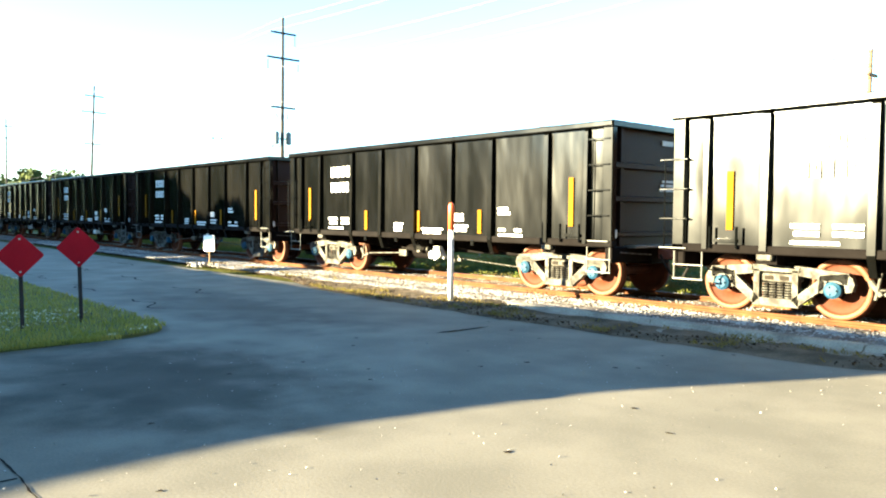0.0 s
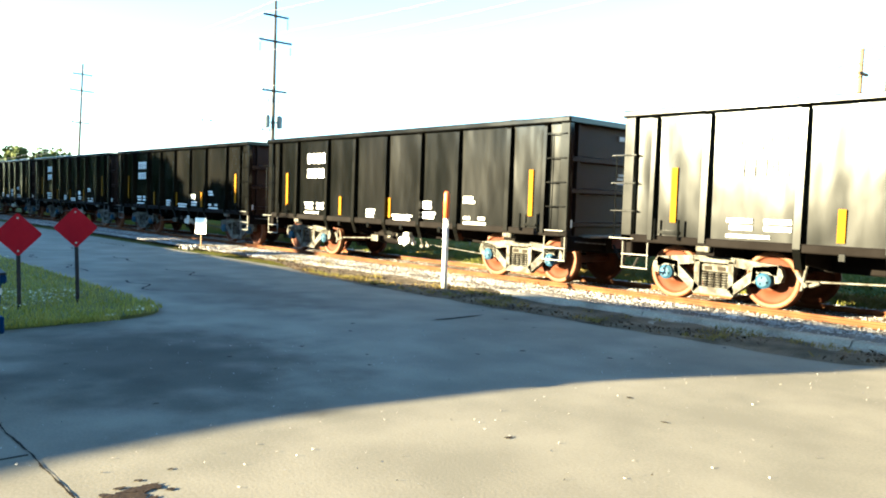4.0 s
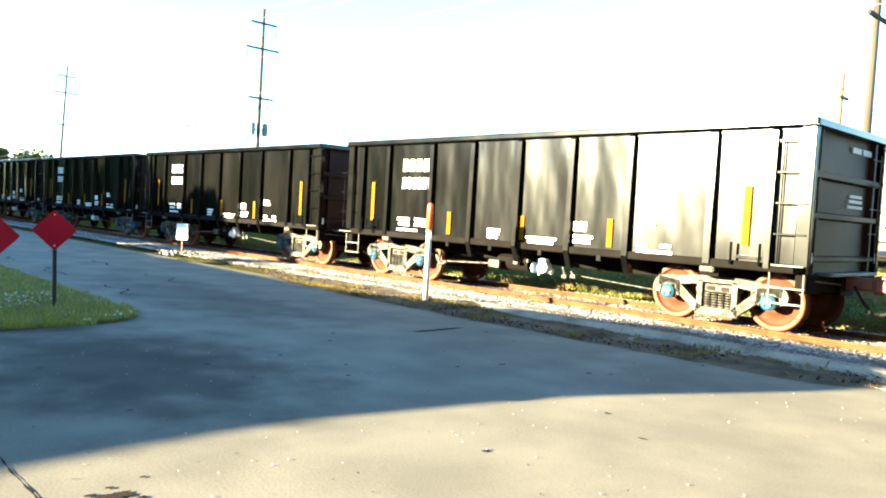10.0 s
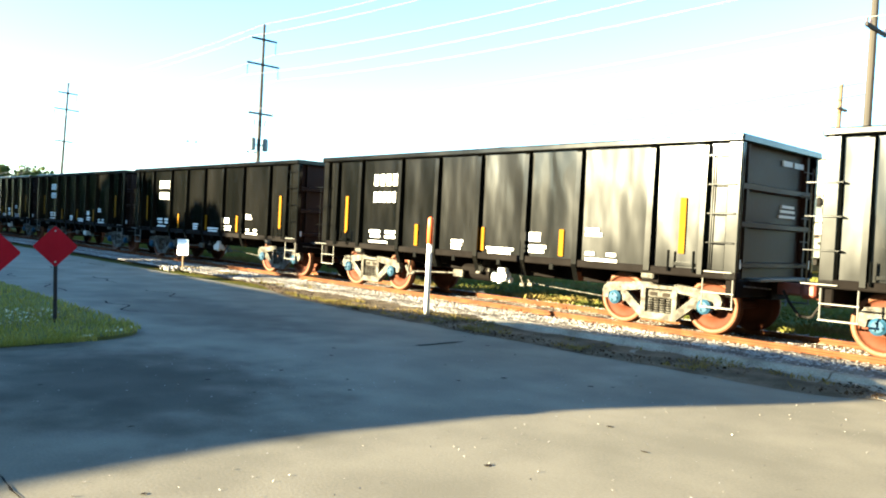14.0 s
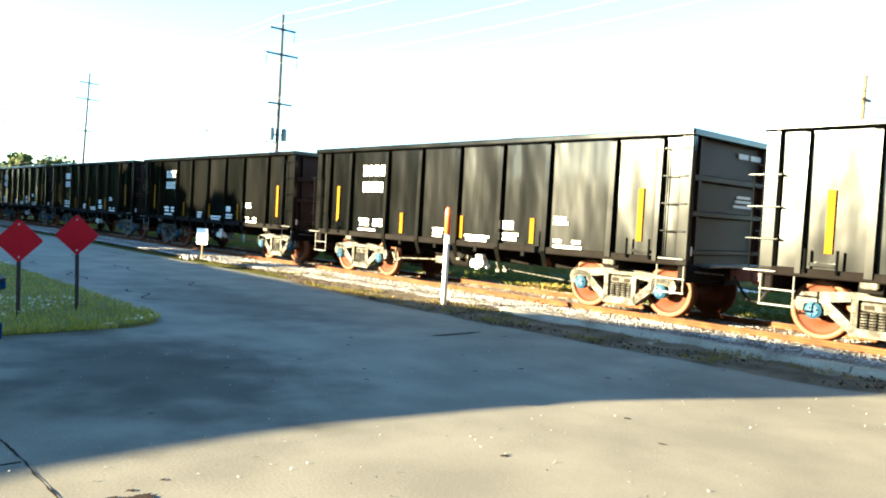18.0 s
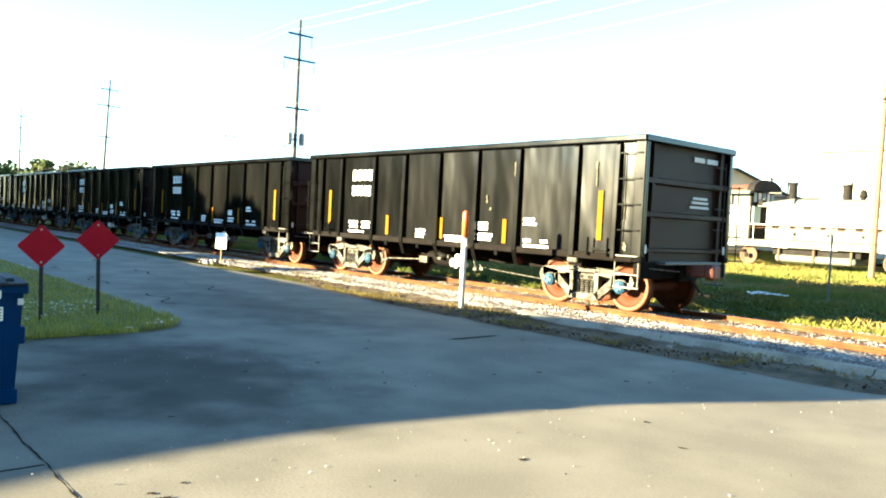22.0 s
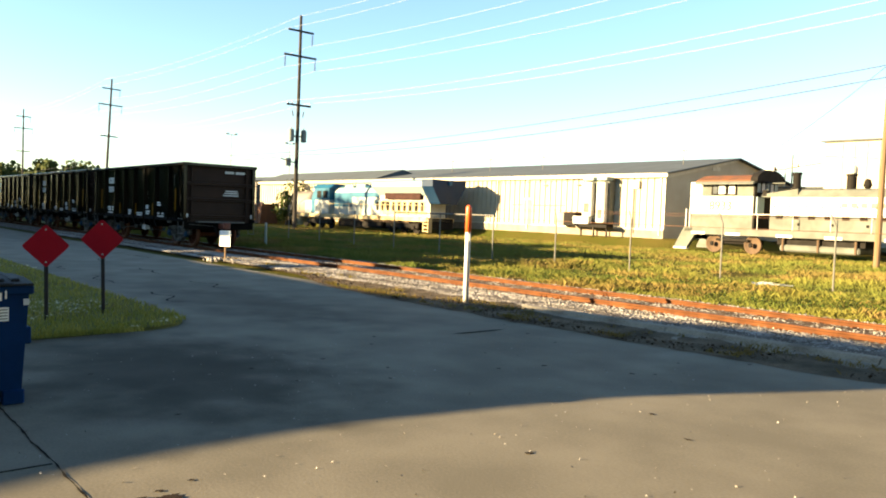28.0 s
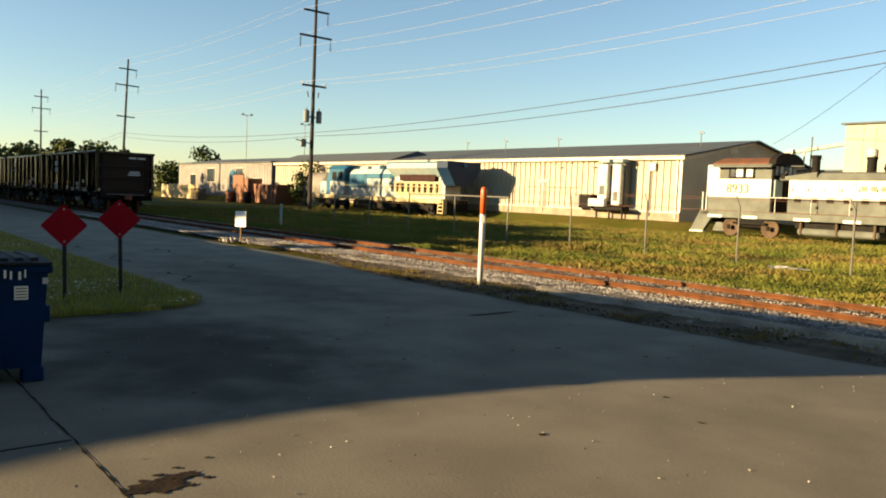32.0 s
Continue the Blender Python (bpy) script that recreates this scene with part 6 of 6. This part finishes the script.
    for c in (4.2, 17.6):
        fr = part("truck_frame", box(c - 2.3, c + 2.3, -0.4, -0.1, 0.5, 0.95, 0.06), M_DARK, g)
        for q in (-1.7, 0.0, 1.7):
            w = part("wheel", lathe([(0.1, 0.0), (0.42, -0.03), (0.46, 0.03), (0.53, 0.03), (0.53, -0.12), (0.1, -0.12)], 18), M_DARK, g, "", True)
            w.matrix_basis = pose(c + q, -0.45, 0.6)
            part("journal_box", box(c + q - 0.2, c + q + 0.2, -0.12, 0.02, 0.42, 0.75, 0.05), M_DARK, fr)
    part("fuel_tank", box(7.2, 14.4, -2.6, -0.2, 0.35, 1.1, 0.15), M_DARK, g)
    for k in range(7):
        part("sill_bracket", box(1.5 + k * 2.9, 1.62 + k * 2.9, 0.0, 0.14, 1.1, 1.5), M_LCREAM, g)
    part("air_pipe", rod((3.0, 0.0, 0.98), (18.5, 0.0, 0.98), 0.05, 6), M_LWHEEL, g)
    return g


road_loco()


def flat_yard_things():
    """Rusty equipment in the yard beyond the far grass."""
    a = thing("rusty_skip", "rust-red open steel skip in the yard", "skip", m=at(79.5, 40.5, 0, 0))
    part("body", prism([(0.4, 0.1), (5.6, 0.1), (6.0, 2.3), (0.0, 2.3)], -2.2, 0.0), M_RUSTBOX, a)
    for k in range(5):
        part("stiffener", box(0.9 + k * 1.05, 1.05 + k * 1.05, 0.0, 0.1, 0.15, 2.2), M_RUSTBOX, a)
    b = thing("rusty_machine", "rusty brown machine frame with a hood", "machine", m=at(87.5, 41, 0, 0))
    part("chassis", box(0, 7.5, -2.0, 0, 0.5, 1.3, 0.05), M_RUSTBOX, b)
    part("hood", box(0.4, 2.6, -1.8, -0.2, 1.3, 3.0, 0.1), M_RUSTBOX, b)
    part("tank", rod((3.0, -1.0, 1.9), (6.6, -1.0, 1.9), 0.6, 14), M_DARK, b)
    for x in (0.9, 6.4):
        part("wheel", rod((x, -0.2, 0.5), (x, 0.1, 0.5), 0.5, 14), M_DARK, b)
    c = thing("tank_wagon", "weathered grey tank wagon behind the pole", "tank wagon", m=at(72.6, 42.5))
    part("tank", lathe([(0.4, 0), (1.2, 0.25), (1.45, 0.7), (1.45, 4.5), (1.2, 4.9), (0.3, 5.0)], 20, "y", None, (0, 0, 0)), M_GREYWALL, c, "", True).matrix_basis = pose(0.5, -1.6, 2.4, 0, 0, -90)
    part("frame", box(0.5, 5.5, -2.8, -0.4, 0.6, 1.0, 0.05), M_LCREAM, c)
    for x in (1.2, 4.8):
        part("wheel", rod((x, -0.6, 0.45), (x, -0.4, 0.45), 0.45, 14), M_DARK, c)
    d = thing("portable_toilet", "dark blue portable cabin by the shed", "cabin", m=at(128, 70))
    part("cabin", box(0, 5, -3, 0, 0, 4.2, 0.1), M_LBLUE, d)
    part("roof", box(-0.1, 5.1, -3.1, 0.1, 4.2, 4.4, 0.05), M_LPALE, d)


flat_yard_things()


def board_fence():
    f = thing("board_fence", "pale weathered board fence at the yard edge", "fence", m=at(104, 41))
    for k in range(18):
        part("board", box(k * 0.8, k * 0.8 + 0.72, -0.04, 0.0, 0.0, 2.0 + 0.5 * noise.noise((k * 1.3, 0, 0)), 0.01), M_LCREAM, f)
    for z in (0.5, 1.6):
        part("fence_rail", box(0, 14.4, -0.12, -0.04, z - 0.06, z + 0.06), M_LPALE, f)


board_fence()


def yard_clutter():
    """Rusty plates, drums and timber before the far shed."""
    a = thing("steel_plate", "upright orange-rusted steel plate leaning in the yard", "steel plate", m=at(86.4, 39.6, 0.0, 0))
    part("plate", box(0, 3.0, -0.12, 0.0, 0.0, 3.3, 0.02), M_RUSTBOX, a)
    for x in (0.5, 2.5):
        part("prop", rod((x, -0.1, 2.6), (x, -1.6, 0.0), 0.06, 6), M_RUSTBOX, a)
    for k in range(5):
        d = thing("steel_drum", "rust-stained steel drum in the yard", "drum", "drums in the yard", m=at(84.0 + k * 1.5 + 0.5 * (k % 2), 39.0 + 0.4 * (k % 3)))
        part("drum", lathe([(0.42, 0.0), (0.45, 0.02), (0.45, 0.42), (0.48, 0.45), (0.45, 0.48), (0.45, 0.88), (0.48, 0.92), (0.45, 1.3), (0.4, 1.32)], 14, "z"), M_RUSTBOX if k % 2 else M_DARK, d, "", True)
    s = thing("pallet_stack", "stack of weathered timber pallets", "pallets", m=at(99.5, 39.2))
    for k in range(9):
        part("pallet", box(0.05 * (k % 2), 2.4 + 0.05 * (k % 3), -1.2, 0, k * 0.17, k * 0.17 + 0.13, 0.01), M_WOODP, s)
    b = thing("shed_door", "blue arched shed door", "door", m=at(98.4, 44.2, 0.6))
    arch = [(0, 0), (0, 2.6)] + [(1.2 - 1.2 * math.cos(math.pi * q / 8), 2.6 + 1.0 * math.sin(math.pi * q / 8)) for q in range(1, 8)] + [(2.4, 2.6), (2.4, 0)]
    part("leaf", prism(arch, 0.0, 0.12), M_LBLUE, b)


yard_clutter()


# ---- trees ----
def tree(name, x, y, h, r, seed, label, leaf=0.35, count=900, low=0.3):
    t = thing(name, label, "tree", "far trees", m=pose(x, y, 0))
    rng = np.random.default_rng(seed)
    bm = rod((0, 0, -0.3), (0.1 * h * 0.2, 0, h * 0.55), 0.035 * h, 8, None, 0.015 * h)
    for k in range(6):
        a = k * 1.05 + seed
        rod((0, 0, h * (0.25 + 0.05 * k)), (r * 0.6 * math.cos(a), r * 0.6 * math.sin(a), h * (0.5 + 0.06 * k)), 0.014 * h, 6, bm, 0.004 * h)
    part("trunk", bm, M_BARK, t, "brown trunk with limbs")
    lobes = [(rng.uniform(-0.55, 0.55) * r, rng.uniform(-0.55, 0.55) * r, h * rng.uniform(min(low + 0.12, 0.83), 0.85), r * rng.uniform(0.35, 0.6)) for _ in range(9)]
    lobes.append((0, 0, h * max(0.6, min(low + 0.12, 0.82)), r * 0.7))
    c = np.array(lobes)[rng.integers(0, len(lobes), count)]
    d = rng.normal(size=(count, 3))
    d /= np.linalg.norm(d, axis=1)[:, None]
    p = c[:, :3] + d * (c[:, 3] * rng.uniform(0.55, 1.05, count))[:, None] * np.array((1, 1, 0.8))
    a = rng.normal(size=(count, 3))
    a /= np.linalg.norm(a, axis=1)[:, None]
    b = np.cross(a, d + 0.01)
    b /= np.linalg.norm(b, axis=1)[:, None]
    sz = leaf * rng.uniform(0.6, 1.4, (count, 1))
    v = np.stack([p - a * sz, p - b * sz * 0.8, p + a * sz, p + b * sz * 0.8], 1).reshape(-1, 3)
    f = np.array([[0, 1, 2, 3]]) + 4 * np.arange(count)[:, None]
    me = bpy.data.meshes.new("crown")
    me.from_pydata(v.tolist(), [], f.tolist())
    me.materials.append(M_LEAF)
    o = new("crown", me)
    o.parent = t
    tagged(o, "ragged green crown")
    return t


for k, (az, d, h, r) in enumerate(((32.5, 175, 9, 6), (30.6, 190, 11, 5), (28.9, 182, 11, 4.5), (27.2, 185, 10.5, 4.5), (25.8, 170, 11, 5), (34.5, 180, 10, 7),
                                   (29.8, 210, 12.5, 5), (19.6, 235, 13.5, 5), (22.0, 215, 8, 6), (37, 190, 10, 7))):
    tree("tree", -d * math.sin(radians(az)), d * math.cos(radians(az)), h, r, k + 2, "leafy green tree on the skyline", 0.5, 700, 0.1)

p = U * 77.5 + W * 42.5
tree("small_tree", p.x, p.y, 5.2, 1.9, 60, "small yellow-green tree in the yard", 0.16, 700, 0.1)

# ---- unseen blocks and trees added on the sunward side of the road, to shade the place ----
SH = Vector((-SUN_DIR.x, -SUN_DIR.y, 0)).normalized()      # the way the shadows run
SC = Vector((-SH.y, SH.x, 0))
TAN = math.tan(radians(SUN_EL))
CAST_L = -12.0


def shade_profile():
    """Unseen block; its outline is shaped so that its shadow edge lies across the road."""
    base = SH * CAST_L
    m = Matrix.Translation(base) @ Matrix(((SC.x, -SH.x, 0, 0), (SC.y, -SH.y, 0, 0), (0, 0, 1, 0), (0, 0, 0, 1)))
    b = thing("house", "unseen block, outlined to cast the road's shadow edge", "house", m=m)
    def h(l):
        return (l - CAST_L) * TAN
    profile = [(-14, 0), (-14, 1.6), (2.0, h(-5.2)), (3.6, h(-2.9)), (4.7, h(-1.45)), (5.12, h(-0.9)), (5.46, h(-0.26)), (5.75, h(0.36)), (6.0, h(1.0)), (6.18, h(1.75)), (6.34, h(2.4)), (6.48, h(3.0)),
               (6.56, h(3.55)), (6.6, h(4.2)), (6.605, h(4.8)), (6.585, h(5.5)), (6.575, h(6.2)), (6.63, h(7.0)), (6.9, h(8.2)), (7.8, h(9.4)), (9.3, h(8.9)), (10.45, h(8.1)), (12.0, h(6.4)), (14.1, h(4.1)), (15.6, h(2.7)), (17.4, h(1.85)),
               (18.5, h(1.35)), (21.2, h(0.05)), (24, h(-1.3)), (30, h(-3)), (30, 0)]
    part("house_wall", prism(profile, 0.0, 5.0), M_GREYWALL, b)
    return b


shade_profile()


def far_shade_block():
    """Unseen long block, added to shade the far road and darken the cars' reflections."""
    b = thing("hall", "unseen long dark brown block, added to shade the far road", "building", m=at(57, -8))
    part("wall", box(0, 80, 0, 0.3, -0.1, 7.4), M_BROWN, b)
    part("wall", box(0, 80, 9.7, 10.0, -0.1, 7.4), M_BROWN, b)
    for x in (0, 79.7):
        part("end_wall", box(x, x + 0.3, 0.3, 9.7, -0.1, 7.4), M_BROWN, b)
    part("roof", box(-0.2, 80.2, -0.2, 10.2, 7.4, 7.6), M_ROOF, b)
    return b


far_shade_block()

# unseen trees added to cast shade on track and field: where the shadow's top falls (s, n, z), the way back to the tree,
# crown radius
for k, (s, n, z, back, r, low) in enumerate((
        (34.6, 11.3, 3.1, 20, 4.9, 0.05), (30.2, 11.3, 1.3, 20, 2.6, 0.05), (52.5, 13, 3.6, 24, 4.6, 0.05), (58, 13, 3.8, 24, 5.5, 0.05), (64, 13, 4.0, 24, 5.5, 0.05), (76, 13, 4.0, 24, 6, 0.05),
        (90, 13, 4.0, 24, 6, 0.05), (104, 13, 4.0, 24, 6, 0.05), (120, 13, 4.5, 24, 7, 0.05),
        (40, 32, 0.4, 38, 4.5, 0.3), (47, 33, 0.5, 40, 4.8, 0.3), (34, 31, 0.4, 38, 4.5, 0.62), (28, 28.5, 0.3, 38, 4.0, 0.55), (23, 25.5, 0.3, 38, 3.0, 0.62),
        (30, 26.5, 0.3, 39, 4.0, 0.45), (43, 29, 0.3, 40, 4.2, 0.4), (25, 23.5, 0.2, 38, 3.4, 0.45), (18.4, 21.6, 0.2, 37, 1.4, 0.74), (21.6, 19, 0.2, 36, 1.6, 0.76), (56, 34, 0.6, 40, 4.8, 0.3), (66, 34, 0.7, 40, 4.8, 0.3))):
    p = U * s + W * n - SH * back
    tree("shade_tree", p.x, p.y, z + back * TAN, r, 40 + k, "unseen leafy tree, added to shade track and field", 0.34, 3200, low)
# unseen narrow tree, added to cast one boxy shade patch on the cars
p = U * 19.6 + W * 11.3 - SH * 20
tree("cypress", p.x, p.y, 2.3 + 20 * TAN, 0.7, 77, "unseen narrow tree, added to shade one patch of car side", 0.2, 900, 0.0)
# unseen tall open trees, added so that their shadows dapple the far yard
for k, (s, z, r, cnt) in enumerate(((55, 3.4, 4.2, 420), (63, 4.0, 4.5, 520), (70, 3.2, 4.0, 500), (80, 4.2, 5.0, 480), (90, 4.6, 5.0, 480), (101, 5.0, 5.5, 520), (113, 5.2, 6.0, 520))):
    p = U * s + W * 40 - SH * 48
    tree("tall_tree", p.x, p.y, z + 48 * TAN, r, 160 + k, "unseen open-crowned tree, added to dapple the yard", 0.42, cnt, 0.45)
# unseen dense tall trees, added behind the road to block sky and deepen the shade
for k in range(9):
    a, d = radians(119 + k * 14.5), 9.5 + 1.0 * math.sin(k * 2.7)
    tree("tall_tree", -d * math.sin(a), d * math.cos(a), 19 + 2 * math.sin(k * 1.7), 4.6, 180 + k, "unseen tall tree behind the road, added to block sky", 0.6, 2600, 0.1)
# more unseen trees, added beyond the track to block sky on the right
for k in range(6):
    p = U * (-9 - k * 6) + W * (21 + 2 * math.sin(k * 2.0))
    tree("tall_tree", p.x, p.y, 15 + 2 * math.sin(k * 1.4), 4.5, 200 + k, "unseen tall tree beyond the track, added to block sky", 0.6, 1800, 0.05)
# unseen tree row across the lawn, added so that the car sides reflect dark
for k in range(11):
    a, d = radians(54 + k * 2.7), 52 + 4 * math.sin(k * 1.9)
    tree("tree", -d * math.sin(a), d * math.cos(a), 6.6 + 1.3 * math.sin(k * 2.3), 3.4, 130 + k, "unseen leafy tree, added for dark reflections in the cars", 0.4, 1500, 0.0)
# low trees far off behind the camera
for k in range(16):
    a, d = radians(78 + k * 5.2), 85 + 14 * math.sin(k * 2.1)
    tree("tree", -d * math.sin(a), d * math.cos(a), 5.5 + 1.6 * math.sin(k * 1.3), 4.5, 90 + k, "low leafy tree across the yard", 0.5, 500, 0.0)

lawn()
field_growth()
road_marks()
stones(60000, (-6, 10.3), (46, 14.8), "ballast_stones", M_STONE, "loose pale limestone ballast")


def motions():
    rows_t = [k for k in range(33)]
    for k, c in enumerate(TRAIN):
        walk(c, [(t, at(LAST_S15 + k * COUPLED + run(t), TRACK_N, RAIL_Z)) for t in rows_t])
    for a, x in AXLES:
        walk(a, [(k / 6, pose(x, 0, WHEEL_R, 0, math.degrees(run(k / 6) / WHEEL_R), 0)) for k in range(193)])


motions()
